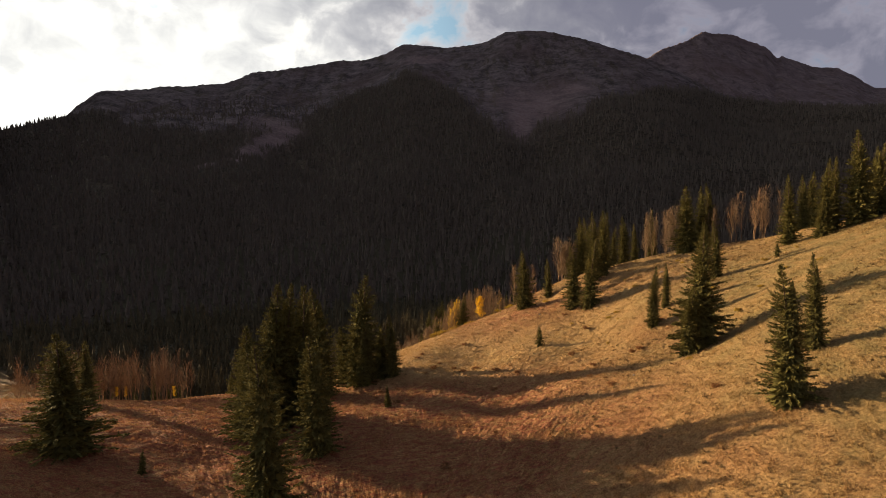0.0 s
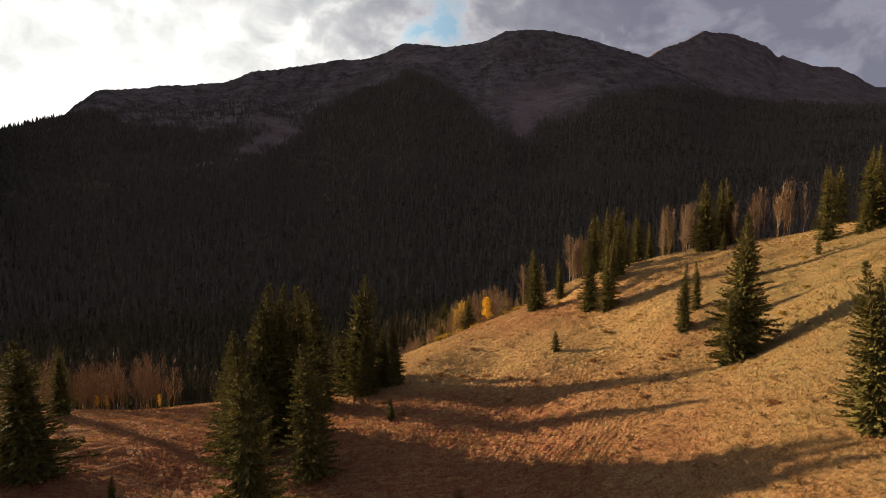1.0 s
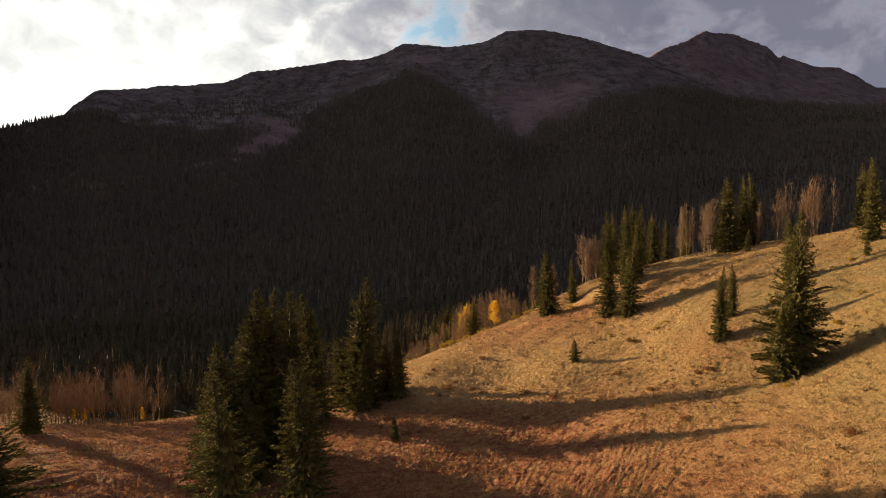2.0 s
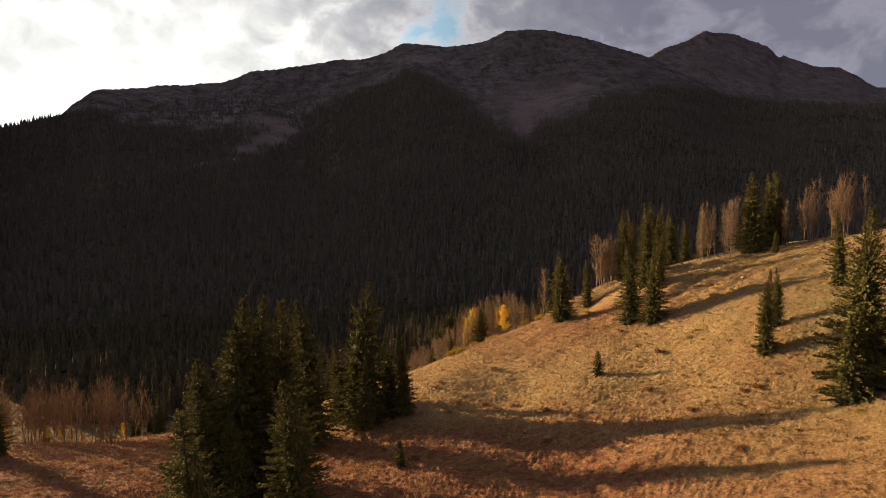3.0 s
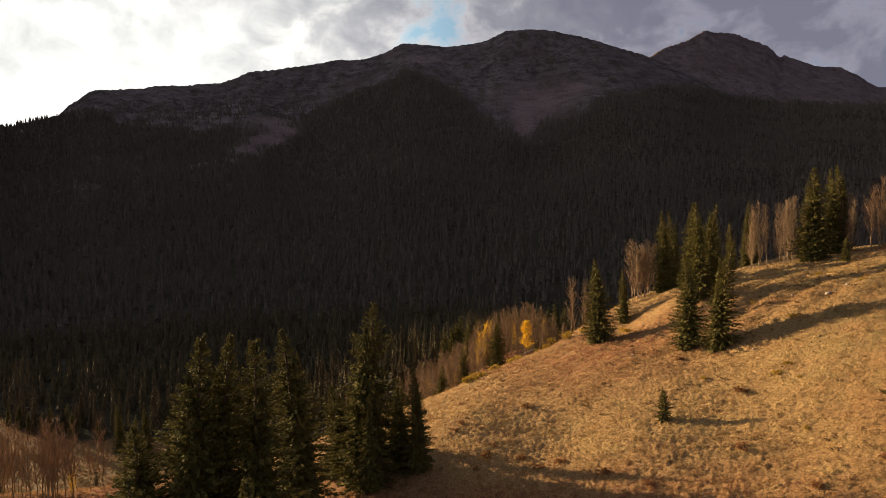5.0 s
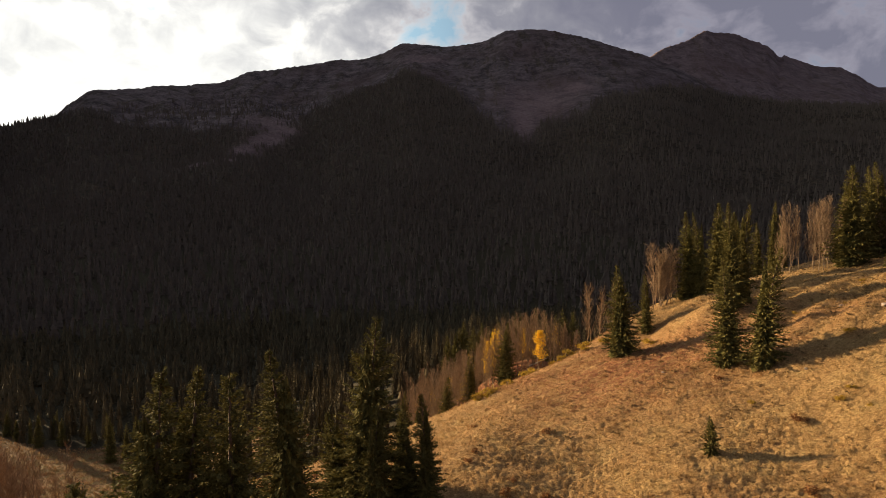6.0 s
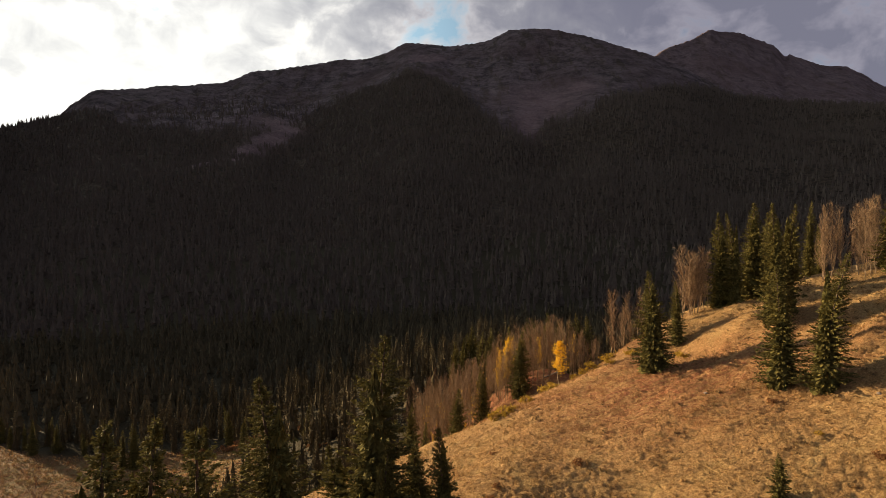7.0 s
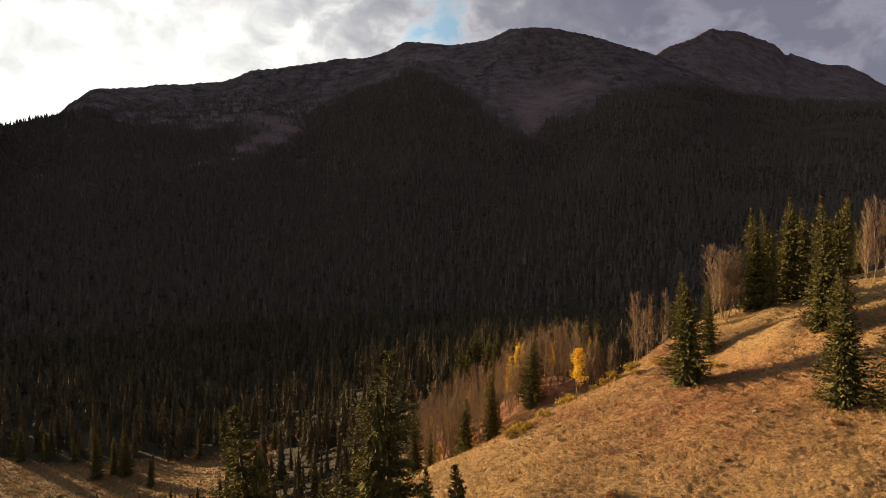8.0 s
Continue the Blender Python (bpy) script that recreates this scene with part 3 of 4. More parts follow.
spruce(41.4, 71.2, 27.0, 1.0, 0, "spruce sapling at the foot of a slim spruce", small=True)
spruce(47.0, 105.0, 27.2, 1.0, 1, "spruce sapling before the belt of trees", small=True)
RIGHT = "tall sunlit spruce of the stand on the hilltop"
for x, y, top, wide, sort in ((49.6, 74.7, 37.7, 1.1, 0), (51.2, 75.6, 37.9, 1.0, 2), (52.5, 73.0, 41.2, 1.1, 1), (48.0, 73.2, 32.2, 1.1, 3), (55.8, 74.0, 39.6, 1.05, 4), (57.5, 77.0, 39.5, 1.0, 0), (54.8, 70.6, 33.5, 1.0, 0), (60.0, 74.0, 41.0, 1.0, 1)):
    spruce(x, y, top, wide, sort, RIGHT, "spruces on the hilltop")
BELT = "spruce in the belt of trees along the crest"
for x, y, top, wide, sort in ((27.6, 115.6, 30.5, 0.9, 0), (28.6, 114.0, 30.4, 0.8, 2), (32.2, 116.6, 31.8, 0.95, 1), (39.1, 124.9, 30.6, 1.0, 0), (36.0, 122.5, 28.5, 0.9, 4), (40.4, 121.6, 29.0, 0.9, 4), (45.0, 125.6, 32.2, 0.75, 2), (45.2, 123.4, 29.0, 0.8, 2),
                              (46.8, 111.4, 36.4, 1.05, 1), (50.7, 113.6, 36.5, 0.85, 0), (52.8, 114.4, 37.1, 0.95, 4), (49.0, 116.0, 34.5, 1.0, 4), (26.6, 101.8, 31.3, 0.85, 0), (28.6, 103.4, 31.2, 0.9, 4), (66.0, 106.0, 38.0, 0.9, 0), (70.0, 110.0, 39.0, 0.9, 1)):
    spruce(x, y, top, wide * 1.15, sort, BELT, "spruces along the crest")
DARK = "tall dark spruce in a close clump, backlit"
for x, y, top, wide, sort in ((-13.6, 43.2, 20.4, 0.95, 4), (-18.2, 60.9, 23.3, 0.95, 0), (-17.2, 61.6, 23.3, 0.8, 2), (-15.3, 62.2, 23.0, 0.85, 4), (-21.0, 61.0, 18.9, 0.95, 1), (-16.0, 74.0, 21.2, 1.1, 2),
                              (-11.7, 52.6, 19.2, 0.9, 1), (-19.6, 58.6, 17.0, 1.0, 3), (-17.2, 57.5, 15.6, 0.95, 0), (-11.5, 78.3, 22.4, 0.95, 4), (-10.8, 76.2, 16.3, 0.85, 1), (-7.0, 77.5, 17.3, 0.9, 2), (-9.2, 81.7, 15.2, 0.9, 0), (-14.0, 80.5, 15.0, 0.9, 1), (-8.4, 78.8, 14.0, 0.9, 3)):
    spruce(x, y, top, wide * 1.42, sort, DARK, "dark spruces in the hollow")
spruce(-34.6, 51.6, 20.0, 1.5, 3, "broad dark spruce at the low side of the meadow", "dark spruces in the hollow")
spruce(-45.5, 72.0, 14.9, 1.1, 1, "dark spruce at the low side of the meadow", "dark spruces in the hollow")
spruce(-37.2, 51.0, 10.6, 1.2, 3, "low bushy young spruce beside a broad dark one", "dark spruces in the hollow")
for x, y, top, sort in ((-33.0, 57.2, 8.6, 0), (-6.4, 65.2, 10.9, 1), (-26.5, 49.5, 9.8, 1)):
    spruce(x, y, top, 1.0, sort, "spruce sapling in the grass", "spruce saplings", small=True)
EDGE = "spruce on the wooded slope behind the meadow"
for x, y, high, wide, sort in ((-45.0, 103, 8.0, 1.0, 1), (-42.6, 104, 8.5, 1.0, 0), (-32.7, 100.2, 7.0, 1.0, 2), (-36.5, 97.0, 5.5, 1.0, 1), (-5.4, 128, 11.0, 1.15, 1), (-1.4, 129.5, 9.8, 1.05, 0), (-0.5, 144, 10.5, 0.9, 4), (4.1, 129.5, 10.0, 1.1, 1), (-12.8, 135, 12.8, 0.9, 1), (-10.4, 131, 9.5, 0.9, 0), (-18.0, 118, 9.5, 1.0, 4), (-27.0, 112, 10.0, 1.0, 2), (-23.0, 116, 9.0, 1.0, 1),
                               (-104, 203, 15.0, 0.9, 0), (-97, 205, 13.5, 1.0, 1), (-101, 206, 11.0, 1.0, 4), (-86, 197, 9.0, 1.0, 2), (-133, 214, 11.0, 1.0, 0), (-127, 216, 9.0, 1.0, 1), (-112, 217, 10.0, 1.0, 2), (-73, 214, 13.0, 1.0, 2), (-118, 215, 7.5, 1.0, 4), (-92, 184, 6.0, 0.7, 2), (-43, 190, 10.0, 1.0, 1), (-64, 201, 11.0, 1.0, 0), (-80, 213, 9.0, 1.0, 4), (-55, 203, 9.0, 1.0, 2), (-50, 176, 7.5, 1.0, 1), (-139, 219, 8.0, 1.0, 2), (-145, 221, 7.5, 1.0, 0), (-152, 226, 9.0, 1.0, 1), (-134, 223, 9.5, 1.0, 2), (-158, 229, 8.0, 1.0, 4)):
    spruce(x, y, level(x, y) + high, wide, sort, EDGE, "spruces behind the meadow")


def aspen_meshes(seed, leaves=0.0, limbs=44, rises=(1.2, 3.0), low=0.16, grove=False):
    """Trunk, bare twigs and, where it keeps them, the last leaves of an aspen one metre high."""
    r = np.random.default_rng(seed)
    sway = r.normal(0, 0.02, (6, 2)).cumsum(0)
    sway[0] = 0
    line = np.column_stack([sway, np.linspace(-0.02, 0.96, 6)])
    trunk = tube(line, np.linspace(0.0065, 0.0014, 6), 5)
    twigs, tips = [], []
    for _ in range(limbs):
        h = low + (0.94 - low) * r.random() ** 0.8
        root = np.array([np.interp(h, line[:, 2], line[:, 0]), np.interp(h, line[:, 2], line[:, 1]), h])
        a, rise = r.uniform(0, 6.28), r.uniform(*rises)
        long = ((0.34 if grove else 0.22) * (1.05 - h) + 0.05) * r.uniform(0.6, 1.3)
        d = np.array([math.cos(a), math.sin(a), rise])
        d /= np.linalg.norm(d)
        end = root + d * long
        twigs.append(tube([root, end], [0.0022, 0.0008], 3))
        tips.append((root, end))
        for _ in range(8):
            u = r.uniform(0.25, 1.0)
            p = root + (end - root) * u
            e = d + r.normal(0, 0.45, 3) + np.array([0, 0, 0.25])
            e = p + e / np.linalg.norm(e) * long * r.uniform(0.25, 0.55)
            across = np.cross(e - p, r.normal(0, 1, 3))
            across *= 0.0016 / (np.linalg.norm(across) + 1e-9)
            twigs.append((np.array([p - across, p + across, e]), [(0, 1, 2)]))
            tips.append((p, e))
    made = [("trunk", raw_mesh("aspen_trunk", *trunk, GROVE_BARK if grove else ASPEN_BARK, flat=False)), ("branch_work", raw_mesh("aspen_branches", *join(twigs), GROVE_BARK if grove else TWIGS, flat=False))]
    if leaves:
        chunks = []
        for _ in range(int(2200 * leaves)):
            p, e = tips[int(r.integers(len(tips)))]
            c = p + (e - p) * r.random() + r.normal(0, 0.016, 3)
            u, w = r.normal(0, 1, 3), r.normal(0, 1, 3)
            u *= 0.011 / np.linalg.norm(u)
            w *= 0.010 / np.linalg.norm(w)
            chunks.append((np.array([c - u, c + w, c + u, c - w]), [(0, 1, 2), (0, 2, 3)]))
        made.append(("leaves", raw_mesh("aspen_leaves", *join(chunks), GOLD)))
    return made


BARE_ASPENS = [aspen_meshes(31, 0, 62, low=0.09), aspen_meshes(32, 0, 62, low=0.09), aspen_meshes(33, 0, 70, low=0.07), aspen_meshes(34, 0, 54, low=0.1)]
GROVE_ASPENS = [aspen_meshes(35 + k, 0, 34, (1.3, 3.4), 0.14, True) for k in range(3)]
THIN_ASPENS = [aspen_meshes(41, 0.02), aspen_meshes(42, 0.04)]
GOLD_ASPENS = [aspen_meshes(43, 1.0), aspen_meshes(44, 0.7), aspen_meshes(45, 0.32)]


def aspen(x, y, high, pieces, label, group, wide=1.0):
    return thing("aspen_tree", pieces, stand(x, y, high, wide, (x * 5.1 + y * 2.3) % 6.28, 2.0 * math.sin(x * 3 + y * 2)), label, "tree", group)


dice = random.Random(5)
for _ in range(96):
    u = dice.random()
    x, y = -66 + 27 * u + dice.uniform(-0.8, 0.8), 84.5 + dice.uniform(-2.5, 5.5) - 3 * (u - 0.5)
    aspen(x, y, dice.uniform(4.2, 7.9), GROVE_ASPENS[dice.randrange(3)], "leafless reddish-brown aspen in a dense grove", "aspens in the low grove", 1.05)
for x, y in ((-47.5, 82.3), (-46.4, 82.8), (-53, 83), (-40.5, 84.5)):
    aspen(x, y, 2.2, GOLD_ASPENS[1], "short golden aspen shoot at the foot of a grove", "aspens in the low grove", 1.2)
def thicket(name, places, label):
    """Many leafless aspens too close to tell apart, as one mesh."""
    chunks = []
    for x, y, high, wide, sort in places:
        m = np.array(stand(x, y, high, wide, (x * 5.1 + y * 2.3) % 6.28, 2.0 * math.sin(x * 3 + y * 2)))
        for _, me in BARE_ASPENS[sort][:2]:
            v = np.empty(len(me.vertices) * 3, np.float32)
            me.vertices.foreach_get("co", v)
            f = np.empty(len(me.loops), np.int32)
            me.loops.foreach_get("vertex_index", f)
            chunks.append((v.reshape(-1, 3) @ m[:3, :3].T + m[:3, 3], f.reshape(-1, 3)))
    return tagged(new(name, raw_mesh(name, *join(chunks), TWIGS, flat=False)), label, "trees", kind="stuff")


thick = []
for _ in range(280):
    u = dice.random()
    deep = dice.random()
    x, y = -10 - 5 * deep + (32 - 8 * deep) * u + dice.uniform(-2, 2), 129 + 42 * deep ** 1.1
    if y > 141:
        thick.append((x, y, dice.uniform(6.8, 9.8), 0.9, dice.randrange(4)))
        continue
    aspen(x, y, dice.uniform(6.8, 9.8), (BARE_ASPENS + THIN_ASPENS)[dice.choice((0, 1, 2, 3, 0, 1, 2, 3, 0, 1, 2, 4))], "nearly leafless pale aspen in a belt below the crest", "aspens in the belt", 0.9)
thicket("aspen_thicket", thick, "dense thicket of leafless pale aspens below the crest")
for x, y, high in ((2.3, 133, 8.6), (1.4, 134, 8.0), (3.2, 134.5, 8.2), (-9.0, 130, 6.5), (7.5, 133, 6.0)):
    aspen(x, y, high, GOLD_ASPENS[2], "half-bare golden aspen among leafless ones", "aspens in the belt", 0.8)
for x, y, high in ((-4.0, 131.5, 3.0), (-7.6, 129.5, 2.6)):
    aspen(x, y, high, GOLD_ASPENS[0], "short golden aspen shoot below the crest", "aspens in the belt", 1.1)
aspen(7.0, 113.4, 5.6, GOLD_ASPENS[1], "small bright golden aspen on the crest", "golden aspens", 1.7)
for x, y, high, sort in ((13.9, 116.2, 9.4, 3), (14.6, 117.0, 8.6, 1), (16.5, 118.5, 7.6, 0), (18.0, 117.5, 6.8, 2)):
    aspen(x, y, high, BARE_ASPENS[sort], "tall pale leafless aspen on the crest", "aspens on the crest", 1.1)
for _ in range(13):
    x, y = 24.6 + dice.uniform(-2.4, 2.4), 116 + dice.uniform(-1.5, 2.5)
    aspen(x, y, 26.2 - level(x, y) + dice.uniform(-2.2, 0.4), BARE_ASPENS[dice.randrange(4)], "pale leafless aspen in a clump on the crest", "aspens on the crest", 1.3)
for _ in range(17):
    x, y = 60 + dice.uniform(-4.5, 4.5), 112 + dice.uniform(-3, 3)
    aspen(x, y, dice.uniform(7.5, 10.5), GROVE_ASPENS[dice.randrange(3)], "leafless reddish-brown aspen on the hilltop", "aspens on the hilltop", 0.8)
for _ in range(9):
    x, y = 45 + dice.uniform(-2, 2.2), 113.5 + dice.uniform(-2, 2)
    aspen(x, y, dice.uniform(7.5, 10.0), BARE_ASPENS[dice.randrange(4)], "pale leafless aspen on the hilltop", "aspens on the hilltop", 0.8)
for _ in range(8):
    x, y = 53.5 + dice.uniform(-2.5, 2), 112 + dice.uniform(-2, 2)
    aspen(x, y, dice.uniform(6.0, 8.5), BARE_ASPENS[dice.randrange(4)], "thin leafless aspen with fine upright twigs", "aspens on the hilltop", 1.0)


for _ in range(13):
    x, y = dice.uniform(40.3, 47.5), dice.uniform(113.5, 118)
    aspen(x, y, dice.uniform(7.0, 9.8), BARE_ASPENS[dice.randrange(4)], "pale leafless aspen on the hilltop", "aspens on the hilltop", 0.8)
for k in range(15):
    x, y = -5 + 2.2 * k + dice.uniform(-0.8, 0.8), 176 + dice.uniform(-3.5, 4.5)
    spruce(x, y, 3.6 + 0.22 * x + dice.uniform(-1.6, 1.4), 1.0, 2 - k % 2, "slim spruce behind the belt of aspens", "spruces behind the meadow", small=True)


def bush_mesh(seed, mat, leaves=340):
    r = np.random.default_rng(seed)
    lobes = r.uniform(-0.5, 0.5, (9, 3)) * (1.0, 1.0, 0.5) + (0, 0, 0.36)
    c = lobes[r.integers(9, size=leaves)] + r.normal(0, 0.13, (leaves, 3))
    c[:, 2] = np.abs(c[:, 2]) * 0.9 + 0.02
    u, w = r.normal(0, 0.05, (leaves, 3)), r.normal(0, 0.04, (leaves, 3))
    v = np.stack([c - u, c + w, c + u, c - w], 1).reshape(-1, 3)
    q = np.arange(leaves)[:, None] * 4
    return raw_mesh("bush_leaves", v, np.concatenate([q + np.array([[0, 1, 2]]), q + np.array([[0, 2, 3]])]), mat)


def bush_stems(seed):
    r = np.random.default_rng(seed)
    return raw_mesh("bush_stems", *join([tube([(0, 0, -0.05), tuple(r.uniform(-0.2, 0.2, 2)) + (0.25,), tuple(r.uniform(-0.5, 0.5, 2)) + (r.uniform(0.35, 0.7),)], [0.02, 0.014, 0.006], 3) for _ in range(12)]), TWIGS)


YELLOW_BUSH = (("branch_work", bush_stems(1)), ("leaves", bush_mesh(51, WILLOW)))
RED_BUSH = (("branch_work", bush_stems(2)), ("leaves", bush_mesh(52, REDBUSH, 320)))


def bush(x, y, size, pieces, label, group, flat=0.8):
    z = level(x, y)
    m = Matrix.Translation((x, y, z - 0.03)) @ Euler((0, 0, x * 3.7 + y)).to_matrix().to_4x4() @ Matrix.Diagonal((size, size, size * flat, 1))
    return thing("bush", pieces, m, label, "bush", group)


for x, y, size in ((-1.9, 102.6, 1.2), (-1.0, 103.4, 1.7), (0.1, 104.4, 1.1), (1.8, 106.0, 1.3), (5.2, 110.6, 1.9), (5.9, 111.8, 1.2), (8.8, 113.0, 1.1), (11.0, 112.4, 1.6), (12.2, 109.6, 0.9), (10.2, 113.8, 1.3), (16.0, 104.5, 1.2), (19.4, 106.5, 1.4), (15.2, 111.0, 1.5), (-3.0, 118.0, 1.6), (13.0, 114.0, 1.8)):
    bush(x, y, size, YELLOW_BUSH, "low yellow willow bush on the crest", "yellow bushes on the crest")
for x, y, size in ((-68, 211, 4.0), (-64, 213, 3.6), (-72, 210, 3.2), (-60, 210, 3.4), (-50, 206, 3.8), (-46, 207, 3.2), (-80, 213, 3.0), (-57, 214, 3.4), (-42, 200, 3.0), (-38, 178, 3.0), (-30, 176, 3.2)):
    bush(x, y, size, RED_BUSH, "russet willow bush at the edge of the clearing", "russet bushes in the valley", 0.6)
for _ in range(60):
    x, y = dice.gauss(-2, 16), dice.gauss(70, 13)
    if 42 < y < 98:
        bush(x, y, dice.uniform(0.35, 0.8), RED_BUSH, "small russet shrub in the dry grass", "small russet shrubs")
for _ in range(26):
    x, y = dice.uniform(14, 44), dice.uniform(48, 104)
    bush(x, y, dice.uniform(0.35, 0.7), YELLOW_BUSH, "small yellowish shrub in the dry grass", "small yellow shrubs")


# ---------------------------------------------------------------- stones and a fallen trunk
def stone_mesh(seed):
    bm = bmesh.new()
    bmesh.ops.create_icosphere(bm, subdivisions=2, radius=0.5)
    for v in bm.verts:
        v.co *= 1 + 0.35 * noise.noise(v.co * 2.1 + Vector((seed, 0, 0)))
        v.co.z *= 0.6
    me = bpy.data.meshes.new("stone")
    bm.to_mesh(me)
    bm.free()
    me.materials.append(STONE)
    return me


STONES = [stone_mesh(3), stone_mesh(9)]
for x, y, size in ((33.5, 88.0, 0.8), (34.6, 88.7, 0.5), (36.2, 89.2, 0.5), (33.0, 93.0, 0.5), (15.5, 92.5, 0.35), (18.8, 55.8, 0.3), (21.5, 93.5, 0.4), (41.0, 90.0, 0.7), (24.0, 84.0, 0.35), (-40, 221, 2.2), (-75, 228, 2.6)):
    ob = new("stone", STONES[int(x) % 2])
    ob.matrix_basis = Matrix.Translation((x, y, level(x, y) + 0.05 * size)) @ Euler((0, 0, x)).to_matrix().to_4x4() @ Matrix.Scale(size, 4)
    tagged(ob, "pale weathered field stone half sunk in the grass", "stone", "field stones")
log = new("fallen_trunk", raw_mesh("fallen_trunk", *tube([(0, 0, 0), (1.5, 0.3, 0.55), (3.1, 0.4, 1.3)], [0.13, 0.1, 0.05], 7), DEADWOOD, flat=False))
log.location = (8.2, 131.0, level(8.2, 131.0) + 0.08)
tagged(log, "pale barkless fallen trunk leaning among the aspens", "log")


# ---------------------------------------------------------------- woods of the valley and the mountain
def forest(name, spots, high, templates, label, seed, mat):
    r = np.random.default_rng(seed)
    z = ground_height(spots[:, 0], spots[:, 1]) - 0.3
    chunks, n0 = [], 0
    kind = r.integers(len(templates), size=len(spots))
    turn, wide = r.uniform(0, 6.28, len(spots)), r.uniform(0.75, 1.2, len(spots))
    for k, (v, f) in enumerate(templates):
        on = np.flatnonzero(kind == k)
        c, s = np.cos(turn[on])[:, None], np.sin(turn[on])[:, None]
        h, w = high[on][:, None], (high * wide)[on][:, None]
        x = spots[on, 0][:, None] + w * (v[:, 0] * c - v[:, 1] * s)
        y = spots[on, 1][:, None] + w * (v[:, 0] * s + v[:, 1] * c)
        zz = z[on][:, None] + h * v[:, 2]
        vv = np.stack([x, y, zz], -1).reshape(-1, 3)
        ff = (np.arange(len(on))[:, None, None] * len(v) + f[None]).reshape(-1, 3)
        chunks.append((vv, ff))
    ob = new(name, raw_mesh(name, *join(chunks), mat))
    return tagged(ob, label, "forest", kind="stuff")


def scatter(r0, r1, gap, wide, seed):
    """Places strewn over a sector between two distances, about gap metres apart."""
    r = np.random.default_rng(seed)
    n = int(radians(2 * wide) * (r1 * r1 - r0 * r0) / 2 / (gap * gap))
    b, d = np.radians(r.uniform(-wide, wide, n)), np.sqrt(r.uniform(r0 * r0, r1 * r1, n))
    return np.column_stack([-4 + d * np.sin(b), 30 + d * np.cos(b)]), r


def kept(spots, r, extra=1.0):
    x, y = spots.T
    chance = (1 - bare(x, y)) * woods(x, y) * extra
    clear = 0.5 + 0.5 * fbm(x / 90, y / 90, 3, 3.3)
    chance = chance * (0.55 + 0.45 * smooth(clear, 0.1, 0.35))
    return spots[r.random(len(spots)) < chance]


NEAR_SPIRES = [spire(7, 4, 1, 0.22), spire(7, 4, 2, 0.28), spire(7, 4, 3, 0.25, 0.2), spire(7, 4, 4, 0.2, 0.15)]
MID_SPIRES = [spire(6, 3, 5, 0.25), spire(6, 3, 6, 0.3, 0.2), spire(6, 3, 7, 0.2)]
FAR_SPIRES = [spire(2, 3, 8, 0.2), spire(2, 3, 9, 0.3, 0.2)]

VALLEY_SPRUCES = [spruce_shape(71 + k, 15, 0.115 + 0.012 * k, 4, fine=0.17, plump=(0.5, 0.8), heart=0.85)[1] for k in range(4)]
spots, r = scatter(85, 400, 4.8, 46, 61)
spots = kept(spots, r)
spots = spots[bare(*spots.T) < 0.6]
spots = spots[(spots[:, 0] < 26) | (spots[:, 1] > 150)]
belt = (spots[:, 0] > -14) & (spots[:, 0] < 24) & (spots[:, 1] < 178)
spots = spots[~belt | (r.random(len(spots)) < 0.05)]
seen = (np.hypot(spots[:, 0], spots[:, 1] - 40) < 235) & (spots[:, 0] < 40) & (spots[:, 0] > -175)
high = 6.0 + 9.0 * r.random(len(spots)) ** 1.3
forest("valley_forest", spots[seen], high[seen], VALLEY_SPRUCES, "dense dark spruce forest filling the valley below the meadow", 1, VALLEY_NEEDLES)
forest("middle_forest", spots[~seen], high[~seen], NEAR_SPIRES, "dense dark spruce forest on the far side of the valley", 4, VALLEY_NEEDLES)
spots, r = scatter(400, 900, 7.0, 44, 62)
spots = kept(spots, r)
forest("lower_forest", spots, r.uniform(9.0, 16.0, len(spots)), MID_SPIRES, "dense dark spruce forest on the foot of the mountain", 2, FAR_HAZE_NEEDLES)
spots, r = scatter(900, 2350, 8.8, 41, 63)
line = kept(spots, r)
low_s = (bearing(*spots.T)[1] - 330.0) / (np.interp(bearing(*spots.T)[0], RIDGE_B, RIDGE_R) - 330.0)
odd = spots[r.random(len(spots)) < (0.02 + 0.30 * (bearing(*spots.T)[0] < -12)) * (1 - smooth(low_s, 0.70, 0.90)) * (1 - smooth(scree(*spots.T), 0.15, 0.5))]
spots = np.concatenate([line, odd])
forest("upper_forest", spots, r.uniform(8.0, 15.0, len(spots)), FAR_SPIRES, "dark spruce forest thinning out towards the bare ridge", 3, FAR_HAZE_NEEDLES)


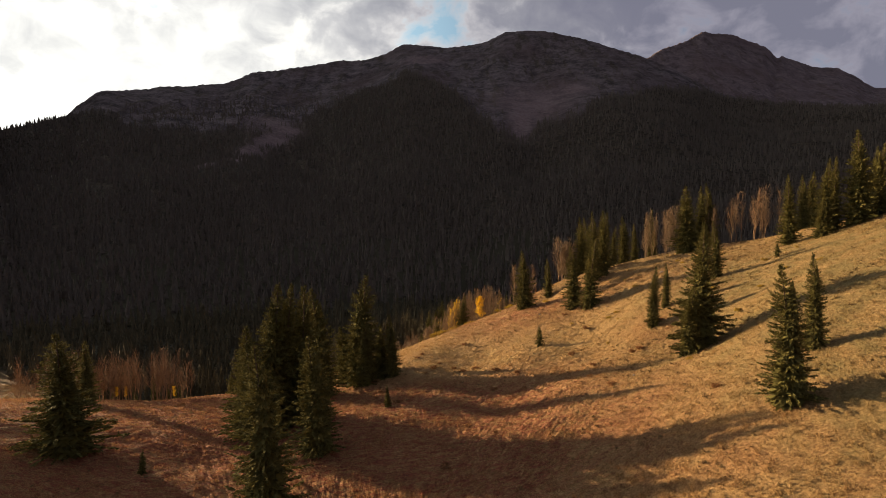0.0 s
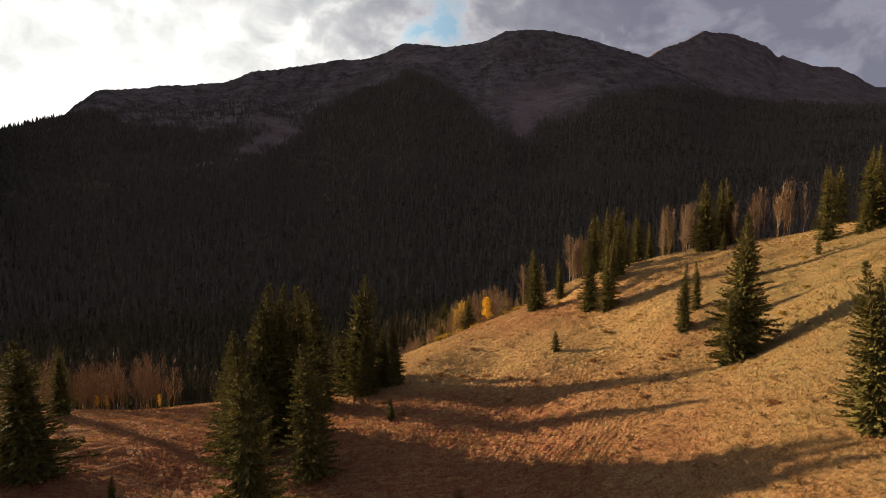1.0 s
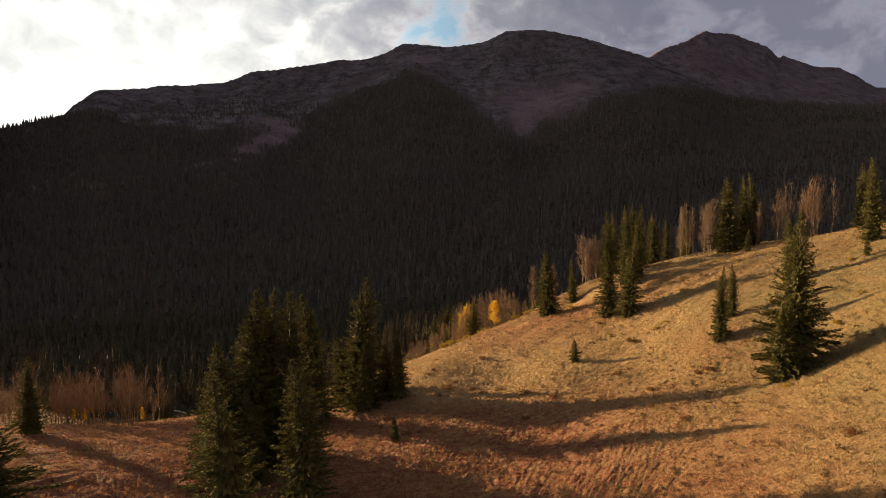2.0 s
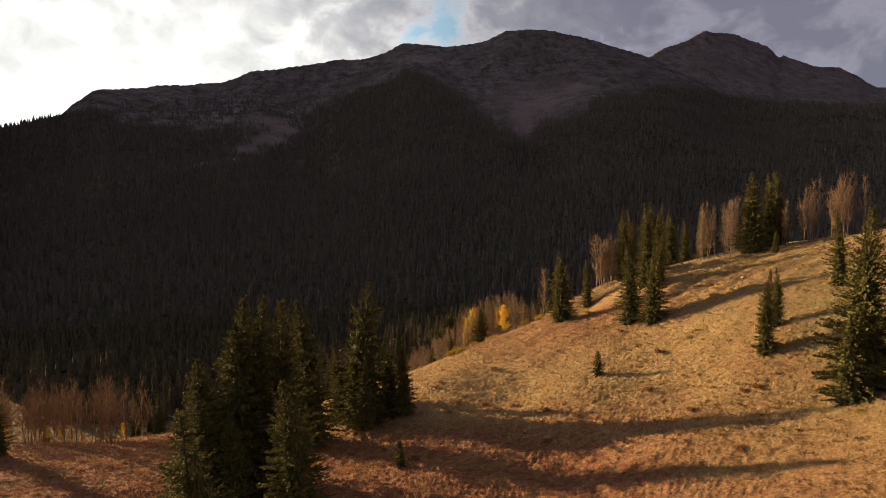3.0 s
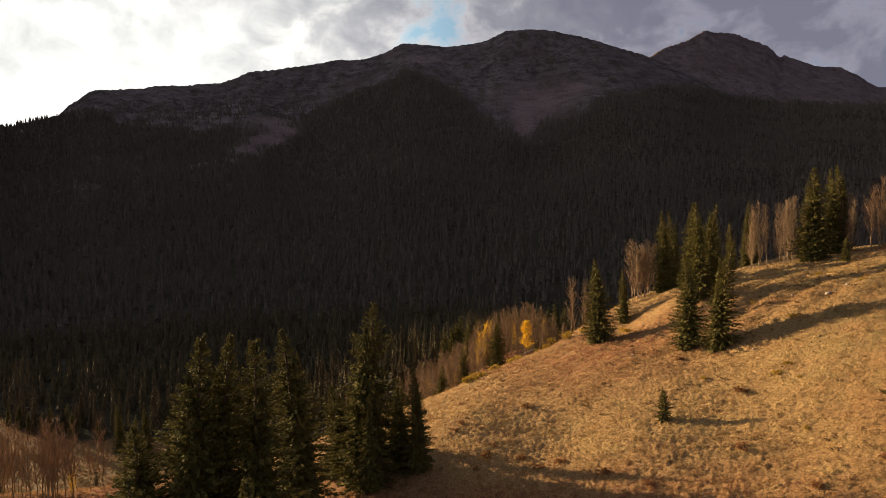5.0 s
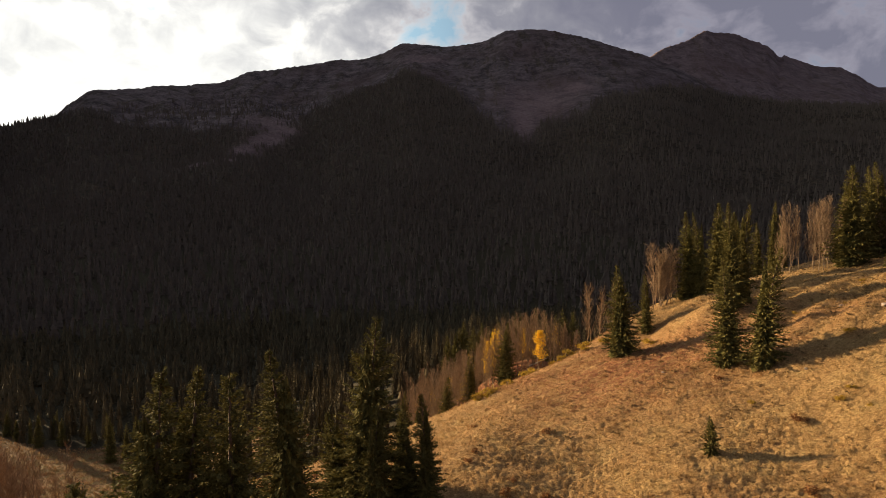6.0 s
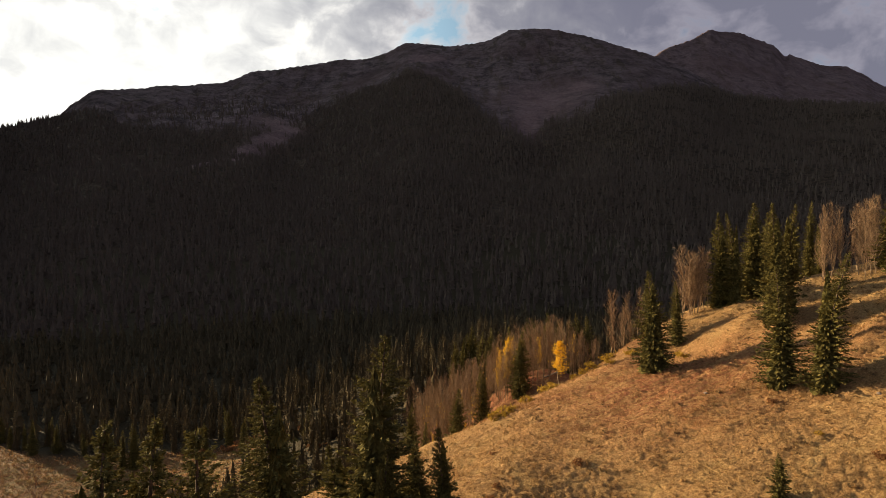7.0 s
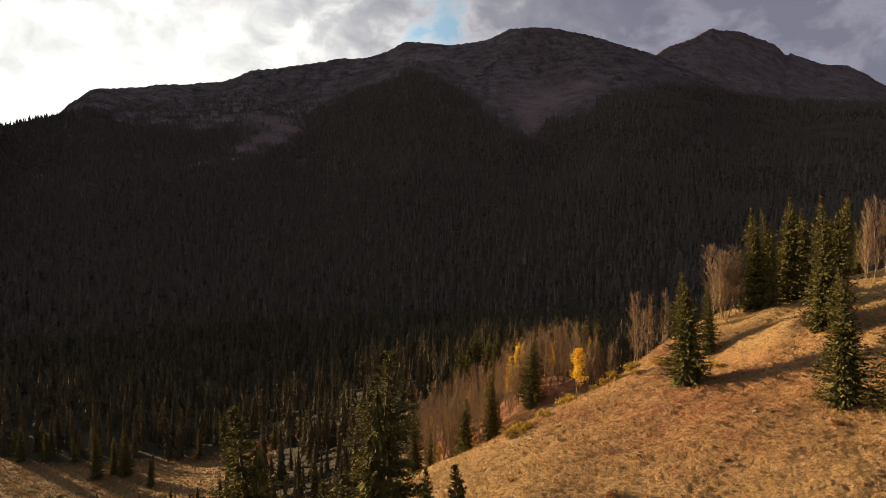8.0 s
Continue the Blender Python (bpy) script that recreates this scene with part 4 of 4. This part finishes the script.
# ---------------------------------------------------------------- grass of the meadow
def grass(name, count, lo, hi, seed, label, valley_floor=False):
    r = np.random.default_rng(seed)
    b = r.uniform(-50, 52, count)
    b = np.radians(b + np.sign(b) * (np.abs(b) > 46) * np.abs(r.normal(0, 16, count)))
    d = r.uniform(lo ** 1.6, hi ** 1.6, count) ** (1 / 1.6)
    x, y = -3 + d * np.sin(b), -2 + d * np.cos(b)
    if valley_floor:
        x, y = r.uniform(-215, -50, count), r.uniform(150, 250, count)
    clump = smooth(fbm(x / 0.13, y / 0.10, 2, 1.6) + 0.5 * fbm(x / 0.5, y / 0.35, 2, 4.4), -0.55, 0.75)
    keep = ((clearing(x, y) if valley_floor else bare(x, y)) > 0.5) & (r.random(count) < (0.55 + 0.45 * smooth(fbm(x / 2.3, y / 1.9, 3, 1.2), -0.35, 0.35)) * (0.25 + 0.9 * clump))
    x, y, clump = x[keep], y[keep], clump[keep]
    n, k = len(x), 4
    z = ground_height(x, y) + bumps(x, y)
    size = r.uniform(0.06, 0.17, n) * (1 + 0.5 * smooth(fbm(x / 5, y / 5, 2, 6.0), 0, 0.8)) * (0.6 + 1.3 * clump) * (2.2 if valley_floor else 1.0)
    a = (2.6 + 0.8 * fbm(x / 7, y / 7, 2, 2.0))[:, None] + r.normal(0, 0.8, (n, k))
    lean = r.uniform(0.25, 1.2, (n, k))
    h = size[:, None] * r.uniform(0.6, 1.15, (n, k))
    foot = np.stack([x[:, None] + r.normal(0, 0.10, (n, k)), y[:, None] + r.normal(0, 0.10, (n, k)), np.repeat(z[:, None] - 0.03, k, 1)], -1)
    side = np.stack([-np.sin(a), np.cos(a), 0 * a], -1) * (0.09 if valley_floor else 0.03)
    tip = foot + np.stack([np.cos(a) * lean * h, np.sin(a) * lean * h, h], -1)
    v = np.stack([foot - side, foot + side, tip], 2).reshape(-1, 3)
    ob = new(name, raw_mesh(name, v, np.arange(len(v)).reshape(-1, 3), GRASS))
    red = ob.data.attributes.new("russet", "FLOAT", "POINT")
    red.data.foreach_set("value", np.repeat(np.clip(russet(x, y) * (0.5 + r.random(n)), 0, 1), 3 * k).astype(np.float32))
    herb = ob.data.attributes.new("sage", "FLOAT", "POINT")
    herb.data.foreach_set("value", np.repeat(np.clip(sage(x, y) * (0.5 + r.random(n)), 0, 1), 3 * k).astype(np.float32))
    return tagged(ob, label, "grass", kind="stuff")


grass("meadow_grass", 360000, 14, 124, 71, "dry straw-coloured tussock grass covering the slope")
grass("clearing_grass", 85000, 14, 124, 72, "rough brown grass of the clearing in the valley", True)


def scrub(count, seed):
    """Knee-high dark sage and dead herbs: tight clumps of small leaf blades over the slope."""
    r = np.random.default_rng(seed)
    x, y = r.uniform(-45, 60, count), r.uniform(30, 122, count)
    patch = smooth(fbm(x / 3.5, y / 2.2, 3, 8.0), -0.2, 0.7) * (0.35 + 0.65 * smooth(x, 0, 30)) + 0.8 * np.exp(-((x - 36) / 14) ** 2 - ((y - 96) / 9) ** 2)
    keep = (r.random(count) < patch) & (y < np.interp(x, EDGE_X, EDGE_Y) - 1.0)
    x, y = x[keep], y[keep]
    n, k = len(x), 12
    z = ground_height(x, y) + bumps(x, y)
    size = r.uniform(0.08, 0.24, n)[:, None, None]
    c = r.normal(0, 0.5, (n, k, 3)) * size * (1.0, 1.0, 0.55)
    c[..., 2] = np.abs(c[..., 2])
    c += np.stack([x, y, z], -1)[:, None]
    u, w = r.normal(0, 0.30, (n, k, 3)) * size, r.normal(0, 0.30, (n, k, 3)) * size
    v = np.stack([c - u, c + w, c + u], 2).reshape(-1, 3)
    ob = new("low_scrub", raw_mesh("low_scrub", v, np.arange(len(v)).reshape(-1, 3), SCRUB))
    return tagged(ob, "low dark sage and withered herbs dotted through the dry grass", "scrub", kind="stuff")


scrub(24000, 77)
